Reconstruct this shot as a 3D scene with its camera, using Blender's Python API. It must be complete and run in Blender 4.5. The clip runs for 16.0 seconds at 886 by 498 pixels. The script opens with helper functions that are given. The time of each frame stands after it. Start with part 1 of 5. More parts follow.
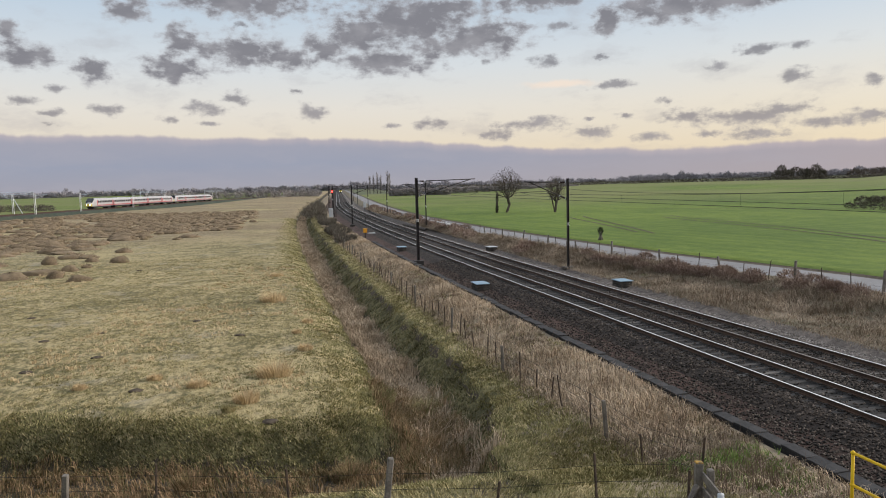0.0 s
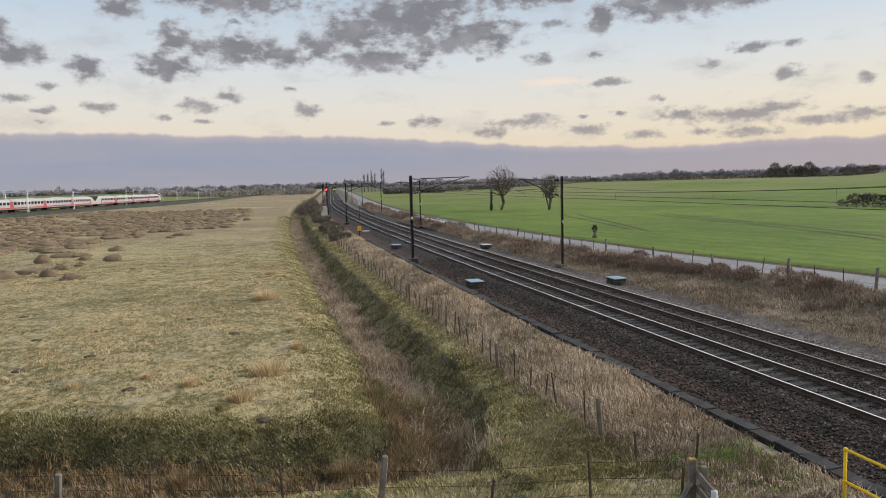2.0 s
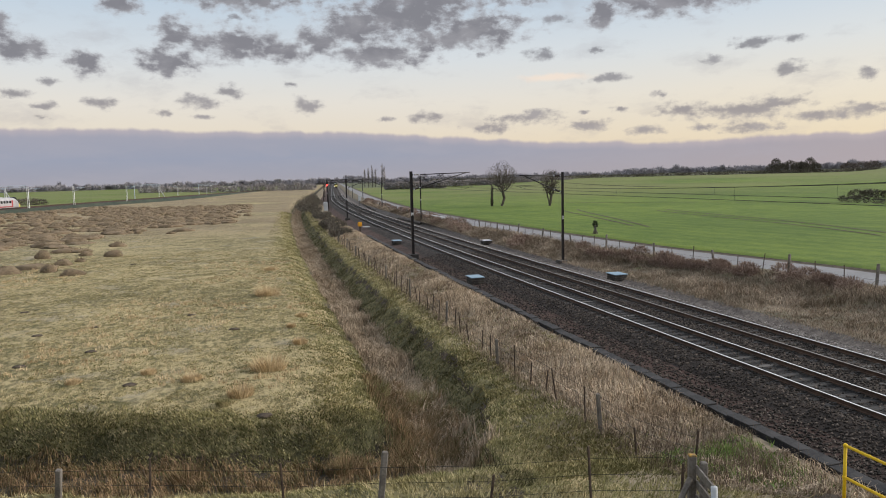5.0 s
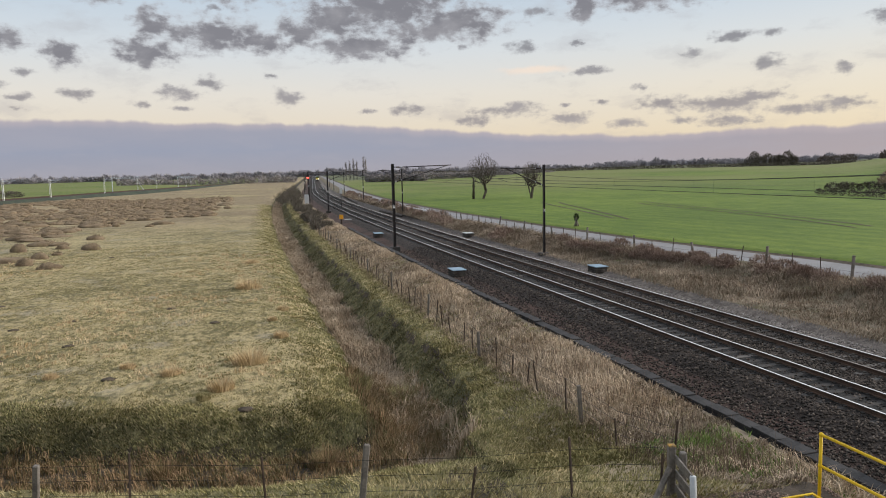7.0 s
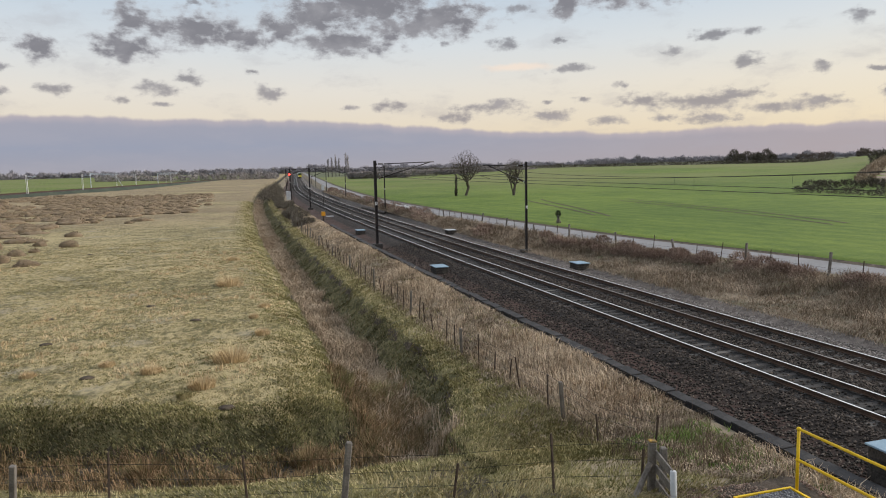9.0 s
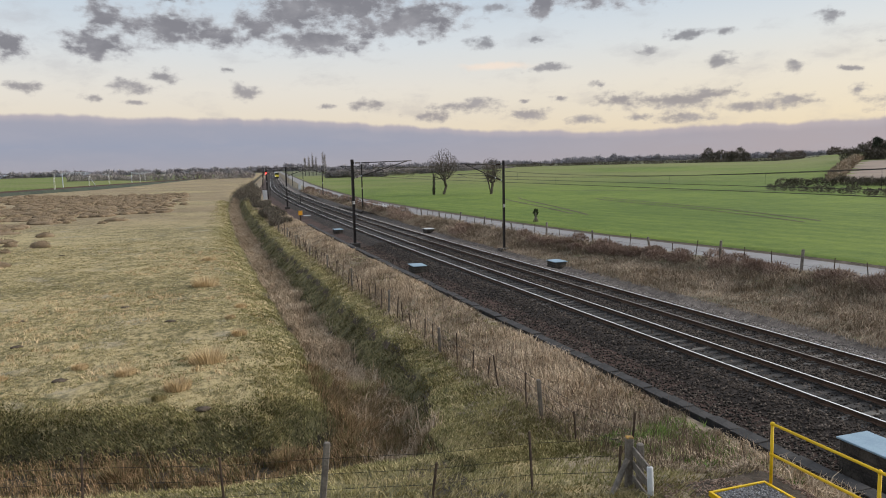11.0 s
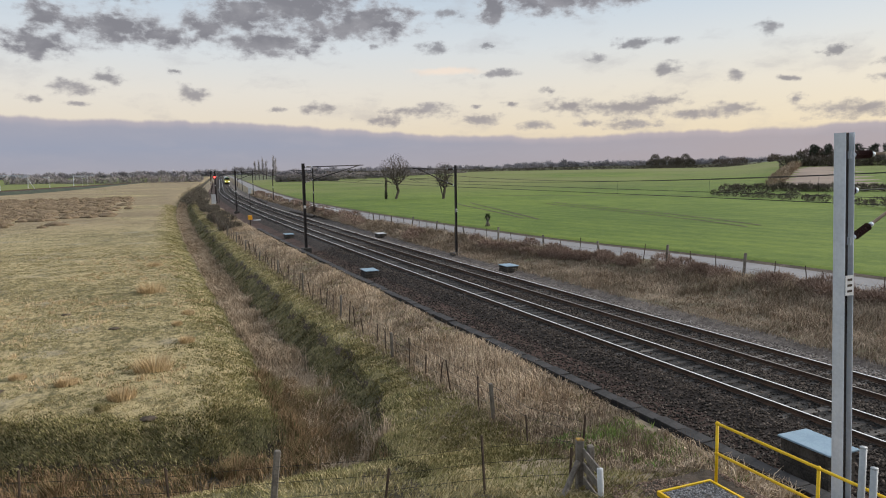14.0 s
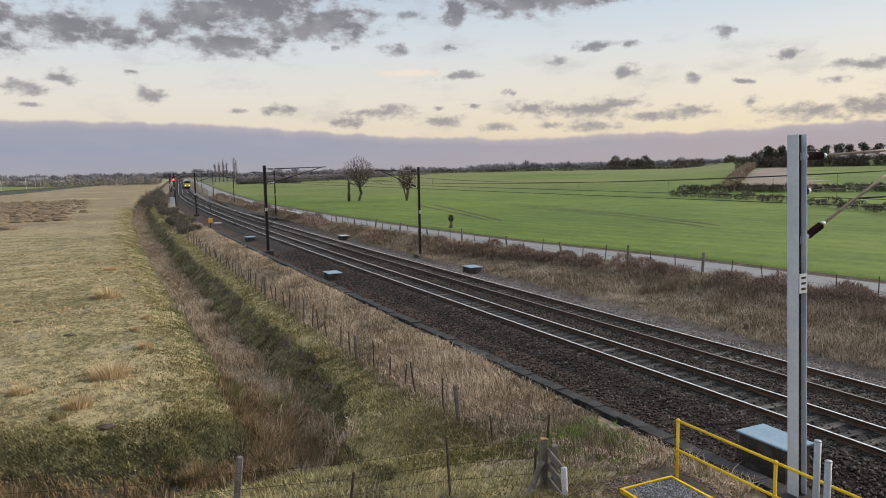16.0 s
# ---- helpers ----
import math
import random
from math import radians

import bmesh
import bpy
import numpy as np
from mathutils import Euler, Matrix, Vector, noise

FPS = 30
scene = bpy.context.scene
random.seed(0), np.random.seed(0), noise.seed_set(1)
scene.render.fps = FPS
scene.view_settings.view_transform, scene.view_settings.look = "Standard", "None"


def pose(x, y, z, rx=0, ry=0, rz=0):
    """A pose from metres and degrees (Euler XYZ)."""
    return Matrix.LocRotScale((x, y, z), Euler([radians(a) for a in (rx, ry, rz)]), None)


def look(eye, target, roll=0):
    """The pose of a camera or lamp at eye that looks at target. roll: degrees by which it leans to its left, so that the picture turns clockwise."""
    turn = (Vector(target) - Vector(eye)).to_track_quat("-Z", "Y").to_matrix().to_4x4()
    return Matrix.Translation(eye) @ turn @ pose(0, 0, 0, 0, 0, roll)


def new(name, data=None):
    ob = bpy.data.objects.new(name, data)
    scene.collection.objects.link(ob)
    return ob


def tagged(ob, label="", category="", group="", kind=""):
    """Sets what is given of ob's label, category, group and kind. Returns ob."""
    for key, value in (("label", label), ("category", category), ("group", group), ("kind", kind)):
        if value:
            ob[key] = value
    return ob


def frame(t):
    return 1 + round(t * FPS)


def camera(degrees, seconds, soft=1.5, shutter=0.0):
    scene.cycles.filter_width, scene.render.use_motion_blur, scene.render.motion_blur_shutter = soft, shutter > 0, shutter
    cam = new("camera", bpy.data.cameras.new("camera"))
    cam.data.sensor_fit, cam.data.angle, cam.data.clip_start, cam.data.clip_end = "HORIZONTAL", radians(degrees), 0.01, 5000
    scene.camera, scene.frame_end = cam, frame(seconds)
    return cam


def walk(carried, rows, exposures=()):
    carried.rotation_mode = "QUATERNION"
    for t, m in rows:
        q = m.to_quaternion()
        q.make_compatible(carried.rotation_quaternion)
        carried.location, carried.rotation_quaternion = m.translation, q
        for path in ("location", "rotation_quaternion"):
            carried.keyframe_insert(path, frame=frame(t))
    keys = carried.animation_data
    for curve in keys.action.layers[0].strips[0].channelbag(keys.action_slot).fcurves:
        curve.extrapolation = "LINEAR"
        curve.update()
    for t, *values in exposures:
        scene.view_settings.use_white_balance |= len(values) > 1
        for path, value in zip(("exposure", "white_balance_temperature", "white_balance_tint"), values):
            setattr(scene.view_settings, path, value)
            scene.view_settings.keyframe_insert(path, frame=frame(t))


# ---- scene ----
# ---- camera ----
cam = camera(63.4, 16.0, soft=1.0)
PATH = [
    (0.0, pose(0.000, 0.000, 7.2, 84.765, 1.506, -13.257)),
    (0.5, pose(0.003, 0.003, 7.2, 84.725, 1.554, -13.490)),
    (1.0, pose(0.005, 0.005, 7.2, 84.650, 1.466, -13.672)),
    (1.5, pose(0.007, 0.007, 7.2, 84.583, 1.445, -13.775)),
    (2.0, pose(0.010, 0.010, 7.2, 84.581, 1.538, -13.707)),
    (2.5, pose(0.013, 0.013, 7.2, 84.583, 1.454, -13.472)),
    (3.0, pose(0.015, 0.015, 7.2, 84.629, 1.510, -13.192)),
    (5.5, pose(0.028, 0.028, 7.2, 84.057, 1.502, -13.953)),
    (6.0, pose(0.030, 0.030, 7.2, 83.863, 1.482, -14.324)),
    (6.5, pose(0.033, 0.033, 7.2, 83.717, 1.469, -14.715)),
    (7.0, pose(0.035, 0.035, 7.2, 83.619, 1.460, -15.112)),
    (7.5, pose(0.037, 0.037, 7.2, 83.530, 1.296, -15.488)),
    (8.0, pose(0.040, 0.040, 7.2, 83.462, 1.292, -15.849)),
    (8.5, pose(0.043, 0.043, 7.2, 83.378, 1.244, -16.159)),
    (9.0, pose(0.045, 0.045, 7.2, 83.336, 1.332, -16.499)),
    (11.5, pose(0.058, 0.058, 7.2, 83.158, 1.273, -18.847)),
    (12.0, pose(0.060, 0.060, 7.2, 83.110, 1.142, -19.483)),
    (12.5, pose(0.062, 0.062, 7.2, 83.098, 1.105, -20.165)),
    (13.0, pose(0.065, 0.065, 7.2, 83.154, 1.071, -20.838)),
    (13.5, pose(0.068, 0.068, 7.2, 83.318, 0.978, -21.450)),
    (14.0, pose(0.070, 0.070, 7.2, 83.488, 1.085, -22.059)),
    (14.5, pose(0.072, 0.072, 7.2, 83.645, 1.129, -22.670)),
    (15.0, pose(0.075, 0.075, 7.2, 83.706, 1.135, -23.361)),
    (15.5, pose(0.077, 0.077, 7.2, 83.677, 1.203, -24.125)),
    (16.0, pose(0.080, 0.080, 7.2, 83.566, 1.189, -24.989)),
]
walk(cam, PATH)

# ---- light and sky ----
SUN_AZ, SUN_EL = 95.0, 25.0
# banks of cloud: azimuth, elevation, half width, half height in degrees
HEAVY_CLOUDS = [
    (-6.1, 10.8, 1.1, 0.99), (-6.7, 8.8, 1.9, 0.8), (-1.8, 10.2, 2.9, 1.05), (1.5, 9.7, 1.9, 0.66), (-1.2, 13.6, 4.5, 0.94),
    (7.2, 11.6, 2.6, 1.32), (10.8, 12.4, 4.6, 1.72), (8.9, 9.4, 3.3, 0.84), (16.5, 11.1, 3.3, 1.12), (13.4, 10.4, 1.8, 0.75),
    (13.9, 13.4, 3.9, 0.57), (20.9, 13.5, 3.4, 0.48), (26.1, 11.9, 0.9, 0.88), (31.1, 12.5, 4.2, 1.01), (35.2, 12.3, 3.2, 0.46),
    (-16.4, 9.4, 1.7, 0.81), (-17.3, 11.1, 0.7, 0.5), (-12.1, 8.6, 1.0, 0.77), (-9.7, 12.8, 1.2, 0.75), (4.6, 10.6, 1.7, 0.83),
]
SMALL_CLOUDS = [
    (-4.7, 6.0, 1.6, 0.5), (-2.5, 6.8, 0.9, 0.5), (3.1, 5.8, 1.2, 0.56), (-14.5, 7.3, 0.8, 0.23), (-15.0, 5.6, 1.0, 0.27),
    (-11.4, 5.9, 1.0, 0.36), (-16.6, 6.3, 0.8, 0.34), (-7.3, 5.3, 0.6, 0.25), (-4.5, 4.9, 0.6, 0.21), (-14.9, 4.8, 0.5, 0.19),
    (12.3, 4.7, 1.6, 0.35), (9.2, 4.5, 0.6, 0.18), (2.1, 7.3, 0.5, 0.18), (-1.7, 12.1, 0.6, 0.24), (17.2, 3.8, 1.6, 0.53),
    (20.5, 4.4, 2.6, 0.52), (25.0, 3.7, 1.8, 0.39), (24.8, 4.7, 0.6, 0.21), (27.4, 4.8, 0.7, 0.21), (21.2, 9.1, 1.2, 0.46),
    (17.1, 9.3, 0.4, 0.25), (22.6, 11.6, 1.1, 0.37), (25.7, 9.2, 0.6, 0.29), (26.6, 7.1, 1.7, 0.33),
]
SUNSET_CLOUDS = [
    (30.3, 5.7, 0.7, 0.29), (36.7, 9.0, 1.3, 0.43), (34.0, 8.0, 0.9, 0.32), (39.2, 9.0, 0.8, 0.3), (39.1, 7.0, 1.3, 0.46),
    (44.1, 6.1, 0.7, 0.41), (29.3, 3.2, 1.4, 0.38), (31.9, 4.5, 1.8, 0.54), (36.0, 4.2, 3.4, 0.57), (38.6, 4.7, 2.0, 0.55),
    (36.7, 3.1, 1.9, 0.44), (41.4, 3.7, 1.7, 0.46), (43.8, 3.8, 1.5, 0.49), (33.5, 3.2, 0.9, 0.25), (46.0, 9.3, 0.6, 0.51),
    (50.3, 7.5, 0.9, 0.35), (55.2, 6.4, 2.0, 0.44), (53.4, 5.5, 0.8, 0.3), (47.4, 5.8, 0.8, 0.2), (51.7, 3.5, 3.2, 0.59),
    (48.0, 4.4, 0.5, 0.32), (55.6, 3.6, 2.3, 0.75), (58.6, 4.8, 1.8, 0.51), (60.3, 6.8, 1.5, 0.56), (61.1, 2.9, 2.3, 0.5),
]


class Nodes:
    """Short hand for a node tree."""

    def __init__(self, tree):
        self.t = tree

    def n(self, kind, ins=()):
        node = self.t.nodes.new(kind)
        return self.fill(node, ins)

    def fill(self, node, ins):
        for k, v in dict(ins).items():
            self.put(node.inputs[k], v)
        return node

    def put(self, socket, v):
        if isinstance(v, bpy.types.NodeSocket):
            self.t.links.new(v, socket)
        else:
            if socket.type == "RGBA" and len(v) == 3:
                v = (*v, 1)
            socket.default_value = v

    def math(self, op, a, b=0.0, c=0.0, clamp=False):
        node = self.t.nodes.new("ShaderNodeMath")
        node.operation, node.use_clamp = op, clamp
        return self.fill(node, {0: a, 1: b, 2: c}).outputs[0]

    def vec(self, op, a, b=(0, 0, 0)):
        node = self.t.nodes.new("ShaderNodeVectorMath")
        node.operation = op
        self.fill(node, {0: a, 1: b})
        return node.outputs["Value"] if op in ("LENGTH", "DOT_PRODUCT") else node.outputs[0]

    def noise(self, v, scale, detail=3.0, rough=0.55, col=False):
        node = self.n("ShaderNodeTexNoise", {"Vector": v, "Scale": scale, "Detail": detail, "Roughness": rough})
        return node.outputs["Color" if col else "Fac"]

    def ramp(self, fac, stops):
        node = self.n("ShaderNodeValToRGB", {"Fac": fac})
        el = node.color_ramp.elements
        while len(el) < len(stops):
            el.new(0.5)
        for e, (p, c) in zip(el, stops):
            e.position, e.color = p, (*c, 1) if len(c) == 3 else c
        return node.outputs[0]

    def mix(self, fac, a, b, blend="MIX"):
        node = self.t.nodes.new("ShaderNodeMix")
        node.data_type, node.blend_type = "RGBA", blend
        self.put(node.inputs[0], fac), self.put(node.inputs[6], a), self.put(node.inputs[7], b)
        return node.outputs[2]

    def step(self, v, lo, hi):
        node = self.t.nodes.new("ShaderNodeMapRange")
        node.interpolation_type = "SMOOTHSTEP"
        flip = lo > hi
        self.fill(node, {0: v, 1: min(lo, hi), 2: max(lo, hi), 3: 1.0 if flip else 0.0, 4: 0.0 if flip else 1.0})
        return node.outputs[0]


def make_world():
    world = bpy.data.worlds.new("world")
    scene.world = world
    world.use_nodes = True
    tree = world.node_tree
    tree.nodes.clear()
    k = Nodes(tree)
    co = k.n("ShaderNodeTexCoord").outputs["Generated"]
    xyz = k.n("ShaderNodeSeparateXYZ", {0: co}).outputs
    az = k.math("MULTIPLY", k.math("ARCTAN2", xyz[0], xyz[1]), 57.296)
    el = k.math("MULTIPLY", k.math("ARCSINE", xyz[2]), 57.296)
    p = k.n("ShaderNodeCombineXYZ", {0: az, 1: el, 2: 0.0}).outputs[0]
    # clear sky: nishita tinted into the pale evening gradient
    node = tree.nodes.new("ShaderNodeTexSky")
    node.sky_type, node.sun_disc = "NISHITA", False
    node.sun_elevation, node.sun_rotation = radians(SUN_EL), radians(SUN_AZ)
    node.dust_density = 1.5
    nish = node.outputs[0]
    nish = k.mix(1.0, nish, (0.09, 0.09, 0.09), "MULTIPLY")
    grad = k.ramp(k.math("DIVIDE", el, 45.0, clamp=True), [
        (0.0, (0.80, 0.64, 0.48)), (0.06, (0.83, 0.71, 0.56)), (0.13, (0.82, 0.76, 0.68)), (0.20, (0.72, 0.75, 0.77)),
        (0.30, (0.55, 0.655, 0.76)), (0.55, (0.67, 0.75, 0.84)), (1.0, (0.76, 0.84, 0.95))])
    warm = k.math("MULTIPLY", k.step(az, 5.0, 60.0), k.step(el, 14.0, 2.0))
    grad = k.mix(k.math("MULTIPLY", warm, 0.38), grad, (0.84, 0.68, 0.42))
    clear = k.mix(0.82, nish, grad)
    # broken cloud
    wob = k.vec("MULTIPLY", k.vec("SUBTRACT", k.noise(p, 0.7, 5.0, 0.6, col=True), (0.5, 0.5, 0.5)), (2.0, 0.8, 0.0))
    q = k.vec("ADD", p, wob)
    st = k.vec("MULTIPLY", p, (0.6, 1.0, 1.0))
    fine = k.math("SUBTRACT", k.noise(st, 1.3, 7.0, 0.6), 0.5)

    def bodies(clouds):
        field = None
        for ca, ce, w, h in clouds:
            node = k.t.nodes.new("ShaderNodeVectorMath")
            node.operation = "MULTIPLY_ADD"
            k.fill(node, {0: q, 1: (1 / w, 1 / h, 0), 2: (-ca / w, -ce / h, 0)})
            d = k.vec("LENGTH", node.outputs[0])
            field = d if field is None else k.math("SMOOTH_MIN", field, d, 0.5)
        return k.math("ADD", k.math("SUBTRACT", 1.62, field), k.math("MULTIPLY", fine, 3.3))

    heavy, small = bodies(HEAVY_CLOUDS), k.math("MAXIMUM", bodies(SMALL_CLOUDS), bodies(SUNSET_CLOUDS))
    body = k.math("MAXIMUM", heavy, small)
    wide = k.noise(k.vec("MULTIPLY", p, (0.5, 1.0, 1.0)), 0.16, 6.0, 0.6)
    away = k.math("ADD", k.step(el, 15.0, 22.0), k.math("ADD", k.step(az, -21.0, -30.0), k.step(az, 58.0, 70.0)), clamp=True)
    other = k.math("MULTIPLY", k.step(wide, 0.50, 0.66), away)
    thin = k.math("MULTIPLY", k.step(k.noise(k.vec("MULTIPLY", q, (0.4, 1.0, 1.0)), 0.35, 6.0, 0.6), 0.50, 0.72), 0.38)
    cover = k.math("MAXIMUM", k.math("MAXIMUM", k.math("MULTIPLY", k.step(heavy, -0.1, 1.15), 0.96), other), thin)
    cover = k.math("MAXIMUM", cover, k.math("MULTIPLY", k.step(small, 0.2, 1.5), 0.85))
    shade = k.mix(k.step(body, 0.2, 1.25), (0.43, 0.425, 0.45), (0.205, 0.203, 0.228))
    lumps = k.noise(k.vec("ADD", st, (0.35, -0.5, 0.0)), 0.55, 5.0, 0.55)
    shade = k.mix(k.math("MULTIPLY", k.step(lumps, 0.42, 0.68), 0.6), shade, (0.33, 0.325, 0.35))
    shade = k.mix(k.math("MULTIPLY", k.step(el, 9.0, 3.0), 0.45), shade, (0.36, 0.315, 0.33))
    sky = k.mix(cover, clear, shade)
    # a thin rosy streak of high cloud
    d = k.vec("LENGTH", k.vec("MULTIPLY", k.vec("SUBTRACT", q, (22.5, 7.4, 0)), (0.28, 2.6, 0)))
    sky = k.mix(k.math("MULTIPLY", k.step(d, 1.1, 0.2), 0.6), sky, (0.90, 0.72, 0.58))
    # the long bank above the horizon, rosy along its upper edge
    top = k.math("MULTIPLY", k.ramp(k.math("DIVIDE", k.math("ADD", az, 20.0), 80.0, clamp=True), [(0.023, (0.677, 0.677, 0.677)), (0.111, (0.677, 0.677, 0.677)), (0.208, (0.638, 0.638, 0.638)), (0.315, (0.624, 0.624, 0.624)), (0.425, (0.515, 0.515, 0.515)), (0.536, (0.416, 0.416, 0.416)), (0.628, (0.369, 0.369, 0.369)), (0.736, (0.389, 0.389, 0.389)), (0.837, (0.400, 0.400, 0.400)), (0.955, (0.448, 0.448, 0.448))]), 6.0)
    ragged = k.math("MULTIPLY", k.math("SUBTRACT", k.noise(k.vec("MULTIPLY", p, (1, 0.5, 1)), 0.45, 5.0, 0.5), 0.5), 0.9)
    depth = k.math("SUBTRACT", k.math("ADD", top, ragged), el)
    bank = k.step(depth, -0.12, 0.2)
    low = k.ramp(k.math("DIVIDE", k.math("ADD", el, 0.5), 4.6, clamp=True), [
        (0.0, (0.34, 0.33, 0.38)), (0.5, (0.285, 0.315, 0.41)), (1.0, (0.33, 0.33, 0.40))])
    low = k.mix(k.math("MULTIPLY", k.step(az, 0.0, 55.0), 0.75), low, (0.42, 0.35, 0.36))
    low = k.mix(k.math("MULTIPLY", k.step(depth, 0.7, 0.0), 0.55), low, (0.50, 0.43, 0.45))
    low = k.mix(k.math("MULTIPLY", k.step(k.noise(k.vec("MULTIPLY", q, (0.35, 1.4, 1.0)), 0.5, 5.0, 0.6), 0.45, 0.65), 0.2), low, (0.38, 0.37, 0.43))
    sky = k.mix(k.math("MULTIPLY", bank, 0.95), sky, low)
    # soil colour below the horizon
    sky = k.mix(k.step(el, -0.4, -2.0), sky, (0.10, 0.10, 0.07))
    bg = k.n("ShaderNodeBackground", {"Color": sky, "Strength": 1.08})
    k.t.links.new(bg.outputs[0], k.n("ShaderNodeOutputWorld").inputs[0])


make_world()
sun = new("sun", bpy.data.lights.new("sun", "SUN"))
sun.data.energy, sun.data.angle, sun.data.color = 3.5, radians(20), (1.0, 0.93, 0.84)
sun.matrix_world = look((0, 0, 0), (-math.sin(radians(SUN_AZ)), -math.cos(radians(SUN_AZ)), -math.tan(radians(SUN_EL))))
scene.view_settings.exposure = 0.0


# ---- materials ----
def material(name, build, rough=0.9, metal=0.0, spec=0.3):
    m = bpy.data.materials.new(name)
    m.use_nodes = True
    m.node_tree.nodes.clear()
    k = Nodes(m.node_tree)
    b = k.n("ShaderNodeBsdfPrincipled", {"Roughness": rough, "Metallic": metal, "Specular IOR Level": spec})
    k.t.links.new(b.outputs[0], k.n("ShaderNodeOutputMaterial").inputs[0])
    co = k.n("ShaderNodeTexCoord").outputs["Object"]
    made = build(k, co)
    colour, height, dist = made if isinstance(made, tuple) and len(made) == 3 and not isinstance(made[0], float) else (made, None, 0)
    k.put(b.inputs["Base Color"], colour)
    if height is not None:
        bump = k.n("ShaderNodeBump", {"Strength": 0.8, "Distance": dist, "Height": height})
        k.t.links.new(bump.outputs[0], b.inputs["Normal"])
    return m


def mottled(a, b, scale=1.0, fine=8.0, dist=0.02, c=None):
    """Two or three colours mixed at two scales, with relief."""
    def build(k, co):
        big = k.noise(co, scale, 4.0)
        small = k.noise(co, scale * fine, 4.0, 0.65)
        col = k.mix(k.step(k.math("ADD", k.math("MULTIPLY", big, 0.55), k.math("MULTIPLY", small, 0.45)), 0.38, 0.62), a, b)
        if c:
            col = k.mix(k.step(k.noise(k.vec("ADD", co, (31, 7, 3)), scale * 2.3, 5.0, 0.65), 0.55, 0.72), col, c)
        return col, small, dist
    return build


def bladed(a, b, c):
    """Grass: a colour for each blade, drifting over the ground."""
    def build(k, co):
        r = k.n("ShaderNodeNewGeometry").outputs["Random Per Island"]
        patch = k.math("ADD", k.math("MULTIPLY", k.noise(co, 0.35, 4.0), 0.4), k.math("MULTIPLY", k.noise(co, 1.5, 4.0, 0.65), 0.35))
        col = k.mix(k.step(k.math("ADD", patch, k.math("MULTIPLY", r, 0.25)), 0.40, 0.60), a, b)
        return k.mix(k.step(r, 0.7, 1.0), col, c)
    return build


def pasture(k, co):
    xyz = k.n("ShaderNodeSeparateXYZ", {0: co}).outputs
    big = k.noise(co, 0.055, 5.0, 0.6)
    mid = k.noise(co, 0.6, 5.0, 0.65)
    small = k.noise(k.vec("MULTIPLY", co, (1.0, 0.55, 1.0)), 3.2, 6.0, 0.8)
    s = k.math("ADD", k.math("MULTIPLY", big, 0.2), k.math("ADD", k.math("MULTIPLY", mid, 0.25), k.math("MULTIPLY", small, 0.55)))
    col = k.mix(k.step(s, 0.43, 0.56), (0.125, 0.108, 0.045), (0.44, 0.355, 0.19))
    col = k.mix(k.math("MULTIPLY", k.step(k.noise(co, 2.2, 6.0, 0.75), 0.54, 0.66), 0.8), col, (0.075, 0.076, 0.03))
    col = k.mix(k.math("MULTIPLY", k.step(k.noise(k.vec("ADD", co, (9, 4, 0)), 0.25, 5.0, 0.7), 0.54, 0.68), 0.5), col, (0.34, 0.30, 0.235))
    wet = k.math("MULTIPLY", k.step(xyz[1], 95.0, 150.0), k.step(k.noise(co, 0.03, 4.0), 0.34, 0.50))
    col = k.mix(k.math("MULTIPLY", wet, 0.6), col, (0.22, 0.16, 0.105))
    return col, small, 0.2


def crop(k, co):
    """Young cereal in drill rows, thinner and yellower on the far rise."""
    xyz = k.n("ShaderNodeSeparateXYZ", {0: co}).outputs
    rows = k.math("SINE", k.math("MULTIPLY", k.math("ADD", xyz[0], k.math("MULTIPLY", xyz[1], 0.22)), 2.1))
    big = k.noise(co, 0.02, 5.0)
    mid = k.noise(k.vec("MULTIPLY", co, (1.0, 0.6, 1.0)), 0.16, 6.0, 0.7)
    small = k.noise(co, 1.1, 6.0, 0.8)
    s = k.math("ADD", k.math("MULTIPLY", big, 0.3), k.math("ADD", k.math("MULTIPLY", mid, 0.3), k.math("MULTIPLY", small, 0.4)))
    s = k.math("ADD", s, k.math("MULTIPLY", rows, 0.02))
    col = k.mix(k.step(s, 0.38, 0.62), (0.060, 0.106, 0.010), (0.143, 0.196, 0.024))
    thin = k.math("MULTIPLY", k.step(xyz[1], 130.0, 260.0), k.step(k.noise(co, 0.012, 4.0), 0.30, 0.60))
    col = k.mix(k.math("MULTIPLY", thin, 0.75), col, (0.170, 0.168, 0.062))
    return col, small, 0.12


M = {}
M["pasture"] = material("pasture_grass", pasture)
M["bank"] = material("bank_grass", mottled((0.075, 0.068, 0.03), (0.20, 0.172, 0.082), 0.9, 4.0, 0.12, (0.045, 0.037, 0.022)))
M["ditch"] = material("ditch_mud", mottled((0.035, 0.028, 0.018), (0.085, 0.065, 0.042), 0.9, 8.0, 0.08, (0.04, 0.042, 0.02)))
M["verge"] = material("dry_verge", mottled((0.16, 0.127, 0.083), (0.32, 0.255, 0.175), 0.5, 9.0, 0.05, (0.09, 0.10, 0.045)))
M["cess"] = material("dark_cess", mottled((0.028, 0.016, 0.012), (0.075, 0.042, 0.033), 0.7, 14.0, 0.05, (0.10, 0.060, 0.047)))
M["ballast"] = material("ballast", mottled((0.014, 0.0105, 0.0085), (0.050, 0.037, 0.030), 2.2, 6.0, 0.06, (0.075, 0.058, 0.048)))
